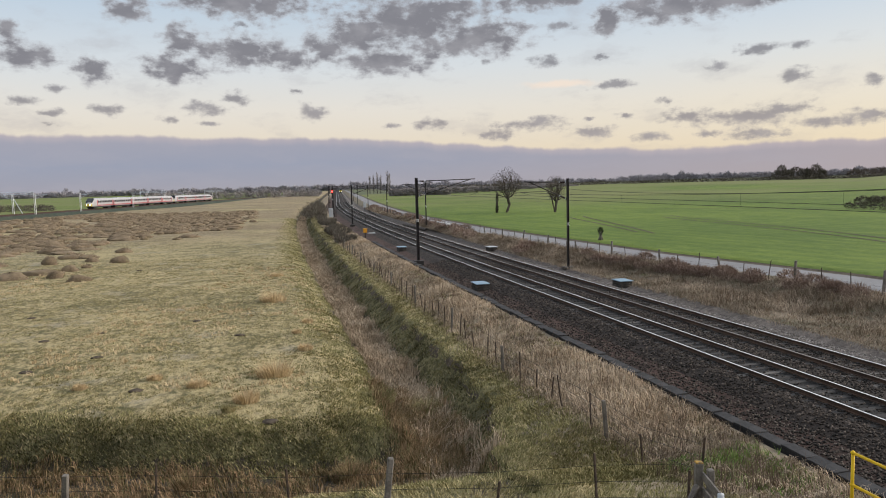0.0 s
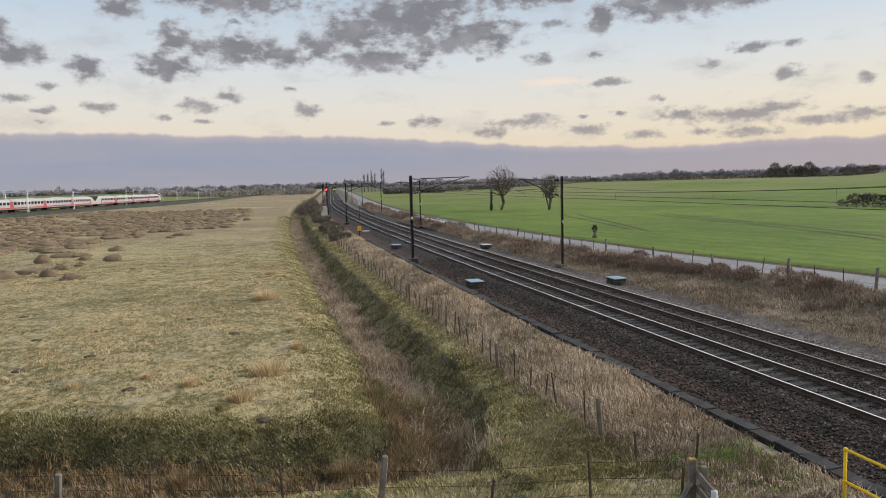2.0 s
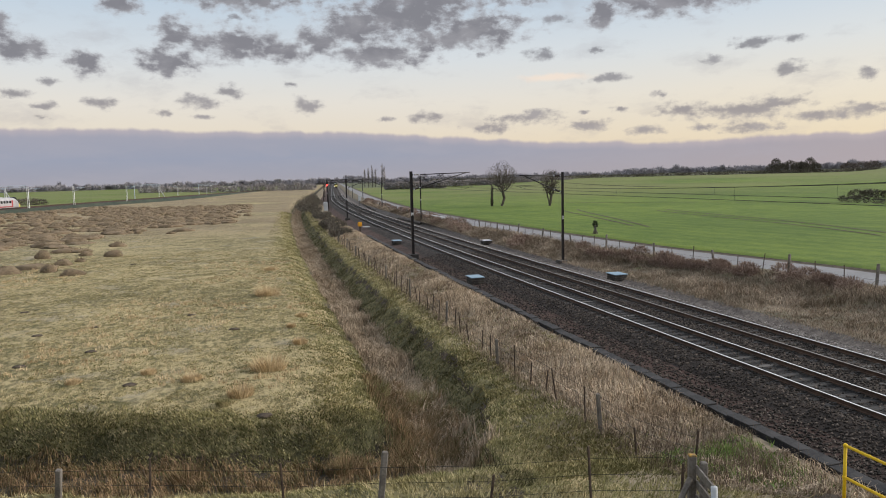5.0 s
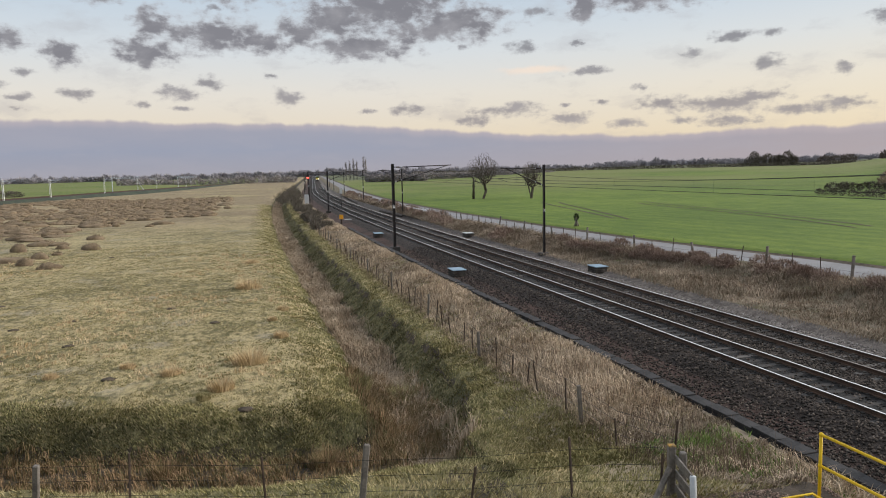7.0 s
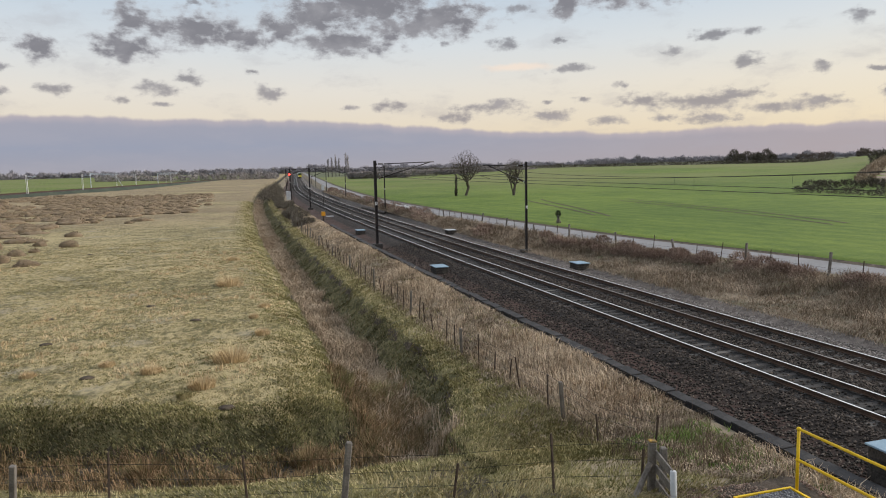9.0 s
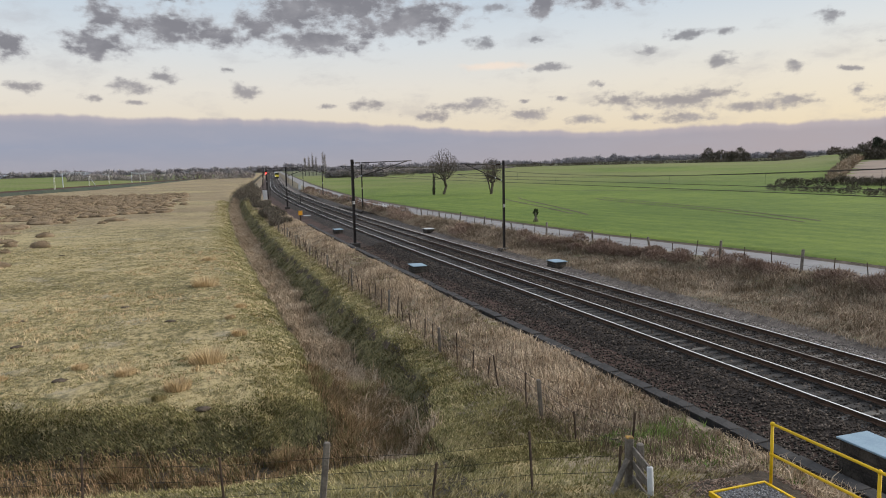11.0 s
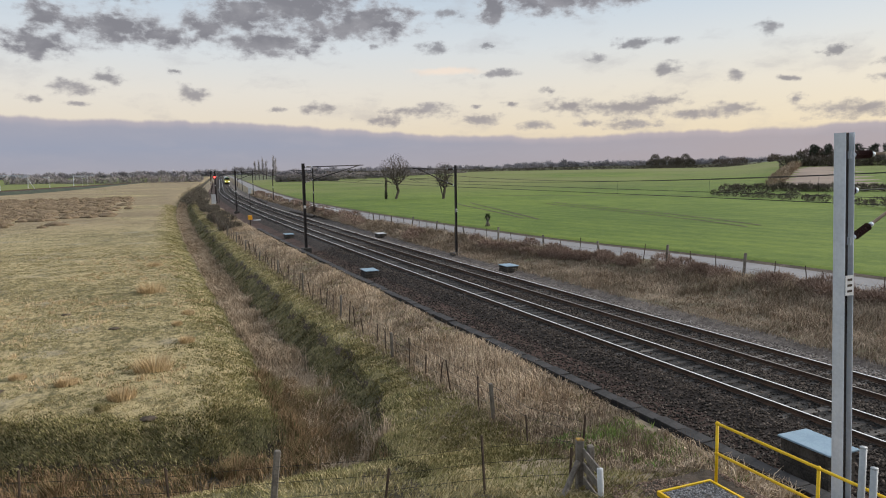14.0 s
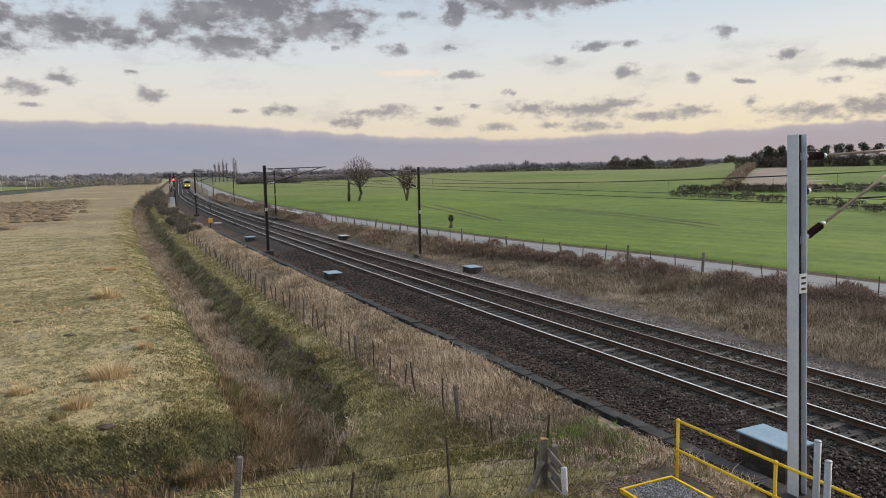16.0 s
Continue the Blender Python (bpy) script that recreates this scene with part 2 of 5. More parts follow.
M["ballast_grey"] = material("grey_ballast", mottled((0.07, 0.058, 0.05), (0.17, 0.145, 0.13), 2.2, 6.0, 0.06, (0.22, 0.19, 0.17)))
M["scrub"] = material("scrub_bank", mottled((0.10, 0.085, 0.055), (0.21, 0.165, 0.115), 0.35, 9.0, 0.06, (0.12, 0.14, 0.05)))
M["road"] = material("lane_tarmac", mottled((0.19, 0.185, 0.19), (0.245, 0.24, 0.245), 0.4, 12.0, 0.006, (0.20, 0.19, 0.18)), 0.85)
M["soil"] = material("bare_soil", mottled((0.045, 0.034, 0.024), (0.10, 0.075, 0.055), 0.8, 8.0, 0.05, (0.14, 0.11, 0.085)))
M["crop"] = material("winter_crop", crop)
M["far"] = material("far_fields", mottled((0.07, 0.09, 0.04), (0.13, 0.13, 0.07), 0.006, 5.0, 0.05, (0.09, 0.075, 0.055)))
M["plough"] = material("ploughed_soil", mottled((0.20, 0.155, 0.125), (0.27, 0.21, 0.17), 0.05, 12.0, 0.05))
# Near-white, weakly metallic base puts the sky's glint into the rail colour
M["steel"] = material("rail_head", lambda k, co: k.mix(k.noise(co, 3.0), (0.82, 0.81, 0.80), (0.92, 0.91, 0.90)), 0.36, 0.35)
M["dullsteel"] = material("dull_rail_head", lambda k, co: k.mix(k.noise(co, 3.0), (0.30, 0.26, 0.23), (0.42, 0.38, 0.35)), 0.45, 0.5)
M["rust"] = material("rail_rust", mottled((0.045, 0.028, 0.020), (0.085, 0.05, 0.033), 2.0, 9.0, 0.003), 0.8)
def sleeper_face(k, co):
    """Oil-stained concrete, each sleeper cleaner or dirtier."""
    r = k.n("ShaderNodeObjectInfo").outputs["Random"]
    small = k.noise(co, 7.0, 5.0, 0.65)
    stain = k.math("ADD", k.math("MULTIPLY", r, 0.6), k.math("MULTIPLY", k.noise(co, 1.6, 4.0), 0.5))
    return k.mix(k.step(stain, 0.58, 0.92), k.mix(small, (0.018, 0.016, 0.015), (0.05, 0.044, 0.04)), k.mix(small, (0.09, 0.08, 0.072), (0.19, 0.172, 0.155))), small, 0.006


M["concrete"] = material("sleeper_concrete", sleeper_face, 0.7)
M["mast"] = material("dark_painted_steel", mottled((0.022, 0.019, 0.020), (0.05, 0.04, 0.038), 1.5, 10.0, 0.002), 0.6)
M["galv"] = material("galvanised_steel", mottled((0.50, 0.55, 0.62), (0.60, 0.65, 0.72), 1.5, 9.0, 0.001), 0.5, 0.1)
M["wire"] = material("wire", lambda k, co: (0.03, 0.03, 0.032), 0.6)
M["insul"] = material("brown_glaze", lambda k, co: k.mix(k.noise(co, 9.0), (0.028, 0.014, 0.013), (0.045, 0.022, 0.02)), 0.25, 0, 0.5)
M["tube"] = material("weathered_tube", mottled((0.24, 0.18, 0.13), (0.33, 0.26, 0.20), 2.0, 6.0, 0.001), 0.6)
M["yellow"] = material("yellow_paint", mottled((0.72, 0.45, 0.012), (0.80, 0.53, 0.02), 3.0, 7.0, 0.001), 0.5)
M["bluelid"] = material("blue_grey_lid", mottled((0.20, 0.29, 0.37), (0.26, 0.36, 0.44), 2.0, 12.0, 0.003), 0.6)
M["trough"] = material("black_trough", mottled((0.018, 0.017, 0.018), (0.045, 0.042, 0.042), 1.3, 8.0, 0.004), 0.75)
M["timber"] = material("grey_timber", mottled((0.12, 0.105, 0.09), (0.22, 0.195, 0.17), 2.0, 9.0, 0.006), 0.9)
M["lichen"] = material("lichen_crust", mottled((0.16, 0.12, 0.07), (0.46, 0.27, 0.05), 9.0, 4.0, 0.01), 0.95)
M["oldsleeper"] = material("tarred_timber", mottled((0.028, 0.024, 0.021), (0.085, 0.073, 0.062), 2.0, 9.0, 0.006), 0.85)
M["stake"] = material("rusty_stake", mottled((0.05, 0.035, 0.028), (0.10, 0.07, 0.05), 2.0, 9.0, 0.003), 0.85)
M["white"] = material("white_paint", mottled((0.66, 0.66, 0.66), (0.78, 0.78, 0.78), 1.0, 8.0, 0.001), 0.5)
M["palegrey"] = material("pale_grey_paint", mottled((0.42, 0.43, 0.44), (0.52, 0.53, 0.54), 1.0, 8.0, 0.002), 0.6)
M["bark"] = material("bark", mottled((0.06, 0.05, 0.04), (0.12, 0.10, 0.08), 2.0, 6.0, 0.03), 0.95)
M["twig"] = material("twigs", bladed((0.12, 0.095, 0.08), (0.175, 0.145, 0.12), (0.09, 0.07, 0.058)), 0.95)
M["ivy"] = material("ivy", bladed((0.03, 0.045, 0.018), (0.055, 0.07, 0.03), (0.06, 0.05, 0.03)), 0.8)
M["hedge"] = material("hedge_twigs", bladed((0.10, 0.085, 0.068), (0.155, 0.13, 0.105), (0.075, 0.078, 0.045)), 0.95)
# Distance haze is put into this pale, greyed twig colour
M["farwood"] = material("haze_tinted_wood", bladed((0.34, 0.32, 0.345), (0.41, 0.385, 0.40), (0.30, 0.285, 0.30)), 1.0)
M["pine"] = material("pine_needles", bladed((0.035, 0.045, 0.03), (0.06, 0.07, 0.05), (0.07, 0.06, 0.05)), 0.9)
M["grass"] = material("short_grass", bladed((0.17, 0.15, 0.058), (0.53, 0.435, 0.245), (0.37, 0.33, 0.16)), 0.9)
M["greengrass"] = material("green_grass", bladed((0.145, 0.135, 0.05), (0.36, 0.32, 0.145), (0.52, 0.44, 0.26)), 0.9)
M["bankgrass"] = material("bank_turf", bladed((0.14, 0.132, 0.05), (0.35, 0.31, 0.135), (0.48, 0.41, 0.22)), 0.9)
M["stone_grey"] = material("pale_ballast_stones", bladed((0.10, 0.088, 0.08), (0.20, 0.18, 0.168), (0.28, 0.255, 0.24)), 0.85)
M["drygrass"] = material("dry_grass", bladed((0.42, 0.32, 0.22), (0.72, 0.585, 0.43), (0.22, 0.165, 0.10)), 0.9)
M["reed"] = material("brown_reed", bladed((0.34, 0.25, 0.165), (0.57, 0.455, 0.335), (0.16, 0.125, 0.07)), 0.9)
M["rush"] = material("rush_tussock", bladed((0.19, 0.14, 0.09), (0.32, 0.24, 0.155), (0.13, 0.115, 0.06)), 0.9)
M["brush"] = material("brush_stems", bladed((0.17, 0.132, 0.09), (0.48, 0.385, 0.285), (0.21, 0.145, 0.105)), 0.95)
M["stone"] = material("ballast_stones", bladed((0.012, 0.0095, 0.0075), (0.052, 0.039, 0.031), (0.135, 0.108, 0.09)), 0.85)
M["rust_reed"] = material("rust_reed", bladed((0.14, 0.10, 0.045), (0.36, 0.235, 0.135), (0.075, 0.085, 0.028)), 0.9)
# Leafless twigs lightened in colour for the haze of the middle distance
M["midwood"] = material("haze_paled_wood", bladed((0.30, 0.27, 0.265), (0.37, 0.335, 0.325), (0.26, 0.235, 0.225)), 1.0)
M["oily"] = material("oily_ballast", mottled((0.006, 0.0055, 0.0055), (0.018, 0.016, 0.015), 2.2, 6.0, 0.06, (0.03, 0.026, 0.024)), 0.8)
M["chip"] = material("grey_chippings", bladed((0.12, 0.12, 0.125), (0.26, 0.26, 0.27), (0.36, 0.36, 0.36)), 0.85)
M["bramble"] = material("bramble_stems", bladed((0.20, 0.135, 0.105), (0.36, 0.27, 0.21), (0.13, 0.085, 0.07)), 0.95)
M["weed"] = material("fresh_weeds", bladed((0.10, 0.165, 0.035), (0.19, 0.27, 0.06), (0.26, 0.27, 0.10)), 0.8)
M["stalk"] = material("dead_stalks", bladed((0.11, 0.075, 0.055), (0.20, 0.145, 0.105), (0.28, 0.21, 0.15)), 0.95)
M["dome"] = material("rush_dome", mottled((0.13, 0.095, 0.06), (0.27, 0.20, 0.13), 0.9, 14.0, 0.08, (0.20, 0.165, 0.09)), 0.95)
M["pipe"] = material("dull_pipe", mottled((0.30, 0.32, 0.335), (0.38, 0.40, 0.415), 1.5, 9.0, 0.001), 0.5, 0.2)
M["straw"] = material("pale_straw", bladed((0.50, 0.37, 0.21), (0.72, 0.57, 0.36), (0.36, 0.25, 0.13)), 0.9)
# Rough grass whose darkened colour carries the shade of the ditch slopes
M["shadegrass"] = material("shaded_rough_grass", bladed((0.062, 0.06, 0.024), (0.185, 0.165, 0.07), (0.32, 0.255, 0.145)), 0.9)
M["rubber"] = material("soot_black", lambda k, co: k.mix(k.noise(co, 5.0), (0.015, 0.015, 0.016), (0.03, 0.028, 0.027)), 0.7)
M["glass"] = material("dark_glass", lambda k, co: (0.02, 0.022, 0.026), 0.12, 0, 0.5)
M["darkbank"] = material("dark_bank", mottled((0.028, 0.038, 0.028), (0.06, 0.07, 0.045), 0.1, 9.0, 0.05))
M["silver"] = material("train_silver", mottled((0.42, 0.405, 0.41), (0.50, 0.48, 0.485), 0.4, 5.0, 0.001), 0.4, 0.2)
M["red"] = material("train_red", lambda k, co: k.mix(k.noise(co, 1.0), (0.36, 0.05, 0.06), (0.42, 0.07, 0.075)), 0.4)
M["tgreen"] = material("train_green", lambda k, co: k.mix(k.noise(co, 1.0), (0.10, 0.21, 0.08), (0.12, 0.25, 0.10)), 0.4)
M["tyellow"] = material("warning_yellow", lambda k, co: k.mix(k.noise(co, 1.0), (0.58, 0.46, 0.05), (0.64, 0.52, 0.07)), 0.45)
M["orange"] = material("signal_orange", lambda k, co: k.mix(k.noise(co, 2.0), (0.68, 0.30, 0.02), (0.74, 0.36, 0.03)), 0.6)


def glow(name, colour, strength):
    m = bpy.data.materials.new(name)
    m.use_nodes = True
    b = m.node_tree.nodes["Principled BSDF"]
    b.inputs["Base Color"].default_value = (*colour, 1)
    b.inputs["Emission Color"].default_value = (*colour, 1)
    b.inputs["Emission Strength"].default_value = strength
    return m


M["redlamp"] = glow("red_lamp", (1.0, 0.05, 0.04), 9.0)
M["headlamp"] = glow("head_lamp", (1.0, 0.93, 0.75), 14.0)


# ---- mesh helpers ----
def mesh_ob(name, verts, faces, mat, parent=None, label="", smooth=False):
    me = bpy.data.meshes.new(name)
    if isinstance(verts, np.ndarray) and isinstance(faces, np.ndarray):
        nv, (nf, w) = len(verts), faces.shape
        me.vertices.add(nv), me.loops.add(nf * w), me.polygons.add(nf)
        me.vertices.foreach_set("co", verts.astype(np.float32).ravel())
        me.loops.foreach_set("vertex_index", faces.astype(np.int32).ravel())
        me.polygons.foreach_set("loop_start", np.arange(0, nf * w, w, dtype=np.int32))
        me.update(calc_edges=True)
    else:
        me.from_pydata([tuple(v) for v in verts], [], [tuple(f) for f in faces])
    for mm in mat if isinstance(mat, (list, tuple)) else [mat]:
        me.materials.append(mm)
    if smooth:
        me.shade_smooth()
    ob = new(name, me)
    if parent:
        ob.parent = parent
    if label:
        ob["label"] = label
    return ob


def part(name, bm, mat, parent=None, label="", smooth=False):
    me = bpy.data.meshes.new(name)
    bm.to_mesh(me)
    bm.free()
    me.materials.append(mat)
    if smooth:
        me.shade_smooth()
    ob = new(name, me)
    if parent:
        ob.parent = parent
    if label:
        ob["label"] = label
    return ob


def empty(name, m=None, label="", category="", group="", kind=""):
    ob = new(name)
    ob.empty_display_size = 0.2
    if m is not None:
        ob.matrix_world = m
    return tagged(ob, label, category, group, kind)


def add_box(bm, c, s, m=None, bevel=0.0, taper=1.0):
    geo = bmesh.ops.create_cube(bm, size=1.0)["verts"]
    for v in geo:
        kx = taper if v.co.z > 0 else 1.0
        v.co = Vector((v.co.x * s[0] * kx, v.co.y * s[1] * kx, v.co.z * s[2]))
    if bevel:
        edges = list({e for v in geo for e in v.link_edges})
        geo = [v for v in bmesh.ops.bevel(bm, geom=edges, offset=bevel, segments=1, affect="EDGES")["verts"]] or geo
        geo = list({v for v in geo})
    for v in geo:
        v.co = (m @ v.co if m else v.co) + Vector(c)
    return geo


def add_tube(bm, a, b, r, r2=None, n=8):
    a, b = Vector(a), Vector(b)
    d = b - a
    rot = d.to_track_quat("Z", "Y").to_matrix().to_4x4()
    bmesh.ops.create_cone(bm, cap_ends=True, segments=n, radius1=r, radius2=r if r2 is None else r2, depth=d.length,
                          matrix=Matrix.Translation((a + b) / 2) @ rot)


def boxes(name, items, mat, parent=None, label="", bevel=0.0):
    bm = bmesh.new()
    for c, s in items:
        add_box(bm, c, s, bevel=bevel)
    return part(name, bm, mat, parent, label)


def tubes(name, items, mat, parent=None, label="", n=8):
    bm = bmesh.new()
    for it in items:
        add_tube(bm, *it, n=n)
    return part(name, bm, mat, parent, label, smooth=n > 6)


def cable(name, pts, r, mat, parent=None):
    """One continuous square wire through the points."""
    v, f = [], []
    for x, y, z in pts:
        v += [(x - r, y, z - r), (x + r, y, z - r), (x + r, y, z + r), (x - r, y, z + r)]
    for i in range(len(pts) - 1):
        f += [(i * 4 + j, i * 4 + (j + 1) % 4, i * 4 + 4 + (j + 1) % 4, i * 4 + 4 + j) for j in range(4)]
    return mesh_ob(name, v, f, mat, parent)


def sstep(x, lo, hi):
    t = np.clip((x - lo) / (hi - lo), 0, 1)
    return t * t * (3 - 2 * t)


# ---- plan of the place ----
def bend(y):
    """Sideways shift of the main line from its straight course."""
    y = np.asarray(y, float)
    c = np.minimum(y, 320.0)
    return -0.016 * c + 2.0e-4 * np.maximum(c - 50, 0) ** 2 + 0.085 * np.maximum(y - 320, 0)


def lane(y):
    """Middle of the lane, measured across from the straight course."""
    return np.interp(y, [-60, 20, 40, 57, 75, 105, 150, 260, 3500], [37.5, 37, 35.5, 32.6, 31.2, 29.6, 28.6, 30.5, 34])


def rough_noise(x, y):
    x, y = np.asarray(x, float), np.asarray(y, float)
    z = np.zeros(np.broadcast(x, y).shape)
    for i, (f, a) in enumerate(((0.13, 1.0), (0.31, 0.6), (0.77, 0.35), (1.7, 0.2))):
        z = z + a * (np.sin(f * x * 1.3 + 1.7 * i + 0.9 * np.sin(f * y)) * np.cos(f * y * 1.1 + 2.3 * i + 1.1 * np.sin(f * x * 0.8)))
    return z


def lattice(i, j):
    v = np.sin(i * 127.1 + j * 311.7) * 43758.5453
    return v - np.floor(v)


def vnoise(x, y):
    """Smooth value noise on a unit lattice, -1 to 1."""
    i, j = np.floor(x), np.floor(y)
    a, b = x - i, y - j
    a, b = a * a * (3 - 2 * a), b * b * (3 - 2 * b)
    return 2 * ((lattice(i, j) * (1 - a) + lattice(i + 1, j) * a) * (1 - b) + (lattice(i, j + 1) * (1 - a) + lattice(i + 1, j + 1) * a) * b) - 1


def hummocks(x, y):
    """Tussocky relief of grazed turf: rounded tufts with sunken gaps."""
    x, y = x + 0.35 * vnoise(x * 0.9, y * 0.9 + 7), y + 0.35 * vnoise(x * 0.9 + 3, y * 0.9)
    return 0.8 * vnoise(x * 0.33, y * 0.33) + 0.7 * (0.55 - np.abs(vnoise(x * 0.95 + 4, y * 1.05))) + 0.55 * (0.5 - np.abs(vnoise(x * 2.1, y * 2.3 + 9))) + 0.25 * vnoise(x * 4.3, y * 4.1)


PROFILE_U = [-40, 1.6, 2.7, 3.7, 4.5, 4.8, 6.8, 7.4, 8.1, 8.35, 9.0, 9.8, 12.6, 13.3, 13.4, 14.6, 15.6, 16.4, 23.2, 24.0, 25.2, 27.0]
PROFILE_Z = [-1.0, -1.0, -1.1, -1.38, -1.72, -2.3, -2.38, -2.0, -1.45, -1.12, -0.98, -0.85, -0.35, -0.3, -0.62, -0.55, -0.45, -0.2, -0.2, -0.5, -0.55, -0.35]


def bank_turn(u, y):
    """The far bank swings towards the ditch where the ditch ends at the ramp."""
    return 1.7 * sstep(np.asarray(y, float), 26.5, 20.5) * sstep(u, 4.8, 6.6) * sstep(u, 13.0, 9.5)


def ground_z(x, y):
    """Height of the ground at a place, metres above the rails' foot."""
    x, y = np.asarray(x, float), np.asarray(y, float)
    u = x - bend(y)
    wig = (0.28 * vnoise(y * 0.45, 0.3 * x) + 0.22 * vnoise(y * 1.3 + 40, x * 0.7)) * (1 - np.clip(np.abs(u - 6.5) / 5, 0, 1))
    turn = bank_turn(u, y)
    z = np.interp(u + wig + turn, PROFILE_U, PROFILE_Z)
    c = lane(y)
    right = np.interp(u - c, [-40, -6.5, -3.0, -2.0, 2.4, 2.8, 3.6, 60], [-0.4, -0.3, 0.28, 0.4, 0.4, 0.3, 0.5, 0.5])
    z = np.where(u > 24.6, np.maximum(right, -0.5), z)
    r = np.hypot(x, y)
    az = np.degrees(np.arctan2(x, y))
    z = z + np.clip(r - 200, 0, 300) * (0.0105 * sstep(az, 14, 24) + 0.014 * sstep(az, 43, 48)) * (u > c)
    z = z + 1.4 * sstep(-x, 38, 66) * sstep(y, 110, 200) * (u < 0)
    # cross ditch at the foot of the bridge ramp, and the ramp
    near = sstep(u + turn, 7.9, 6.9)
    yy = y - 0.35 * np.maximum(-x, 0) + 0.35 * vnoise(x * 0.5, 2.0 + 0 * y) + 0.18 * vnoise(x * 1.7, y * 0.8)
    dip = np.interp(yy, [14, 17.5, 19.0, 20.5, 23.5, 24.2, 24.9, 25.6, 27.0], [0.2, -0.55, -1.4, -2.2, -2.3, -1.8, -1.32, -1.12, -1.0])
    cross = np.where((yy > 14) & (yy < 27.0), np.minimum(dip, z), z)
    z = z * (1 - near) + cross * near
    yr = y - 0.2 * np.maximum(-x, 0)
    ramp = np.interp(yr, [-60, 1.0, 5.5, 10.5, 14, 17.4, 19.5, 21], [5.5, 5.5, 2.2, 0.8, 0.15, -0.5, -1.6, -3])
    side = sstep(x, 11.6, 10.4) * sstep(x, -75, -60)
    pad = np.interp(y, [-4, 1.5, 11.2, 14.5, 17.2, 19.0, 21.0], [5.5, 0.88, 0.88, -0.1, -0.55, -1.15, -3])
    ramp = ramp + (pad - ramp) * sstep(x, 1.8, 4.5)
    z = np.maximum(z, ramp * side + z * (1 - side))
    grassy = (u < 13.0) | ((u > 25.5) & (np.abs(u - c) > 3.6) & (u < c))
    amp = np.where(u > 9.2, 0.035, np.where(u > 6.4, 0.085, 0.062)) * (0.25 + 0.75 * sstep(y, 140, 50)) * sstep(y, 2500, 200)
    z = z + np.where(grassy & (u > -60), hummocks(x, y) * amp, 0)
    return z


def build_ground():
    us = np.concatenate([
        -np.geomspace(2500, 45, 30), np.linspace(-42, -22, 40), np.linspace(-21.7, 1.0, 110), np.linspace(1.15, 9.6, 72),
        np.linspace(9.9, 13.3, 16), [13.4, 13.8, 14.6, 15.6, 16.0, 16.4, 17.2, 18.9, 19.9, 21.0, 22.8, 23.2, 23.6, 24.0, 24.6, 25.2, 26.0]])
    ks = np.concatenate([[-4.5, -4, -3.5, -3.0, -2.5, -2.0, 0.0, 2.0, 2.4, 2.8, 3.2, 3.6, 4.4], np.geomspace(5.5, 60, 24), np.geomspace(66, 2600, 46)])
    ys = np.concatenate([np.linspace(-60, -3, 12), np.linspace(-2, 8, 14), np.linspace(8.6, 45, 250), np.geomspace(45.2, 220, 230), np.geomspace(223, 3600, 90)])
    rows = []
    for y in ys:
        c = float(lane(y))
        mid = np.linspace(26.4, c - 4.8, 6)
        rows.append(np.concatenate([us, mid, c + ks]) + float(bend(y)))
    X = np.array(rows)
    Y = np.repeat(ys[:, None], X.shape[1], 1)
    Z = ground_z(X, Y)
    n, w = X.shape
    verts = np.stack([X, Y, Z], -1).reshape(-1, 3)
    i = (np.arange(n - 1)[:, None] * w + np.arange(w - 1)[None]).ravel()
    faces = np.stack([i, i + 1, i + w + 1, i + w], -1)
    names = ["pasture", "bank", "ditch", "verge", "cess", "ballast", "ballast_grey", "scrub", "road", "soil", "crop", "far", "plough", "oily"]
    ob = mesh_ob("ground", verts, faces, [M[k] for k in names], smooth=True)
    cx, cy = X[:-1, :-1].ravel() * 0.5 + X[1:, 1:].ravel() * 0.5, Y[:-1, :-1].ravel() * 0.5 + Y[1:, 1:].ravel() * 0.5
    u, d = cx - bend(cy), cx - bend(cy) - lane(cy)
    r, az = np.hypot(cx, cy), np.degrees(np.arctan2(cx, cy))
    idx = np.full(len(cx), 0)
    u0 = u
    u = u + np.where(u < 12, 0.35 * vnoise(cx * 1.1, cy * 0.9) + 0.2 * vnoise(cx * 3, cy * 2.7), 0)
    u = u + bank_turn(u0, cy)
    edges = [(4.2, 1), (4.75, 2), (6.9, 1), (8.5, 0), (9.6, 3), (13.3, 4), (15.5, 5), (22.9, 6), (25.0, 7)]
    for lim, v in edges:
        idx[u > lim] = v
    u = u0
    # Eroded scarps get dark soil strips that also stand in for ledge shade
    scarp = u + bank_turn(u, cy) + 0.3 * vnoise(cy * 0.45, 0.3 * cx) + 0.22 * vnoise(cy * 1.3 + 40, cx * 0.7)
    idx[((scarp > 8.05) & (scarp < 8.3) & (vnoise(cy * 0.8, cx) > -0.2)) | ((scarp > 4.5) & (scarp < 4.85))] = 9
    edge = cy - 0.35 * np.maximum(-cx, 0) + 0.45 * vnoise(cx * 0.9, cy * 0.5)
    idx[(edge < 24.7) & (u < 4.5)] = 1
    idx[(edge > 19.8) & (edge < 23.8) & (u < 5)] = 2
    idx[(cx > 8.3) & (cx < 10.6) & (cy < 11.6)] = 9
    idx[(u > 25) & (d > -2.0)] = 8
    idx[(u > 25) & (d > 2.0)] = 9
    idx[(u > 25) & (d > 3.2)] = 10
    idx[(u > 25) & (d > 3.2) & (r > 520)] = 11
    idx[(u > 17.2) & (u < 18.9)] = 13
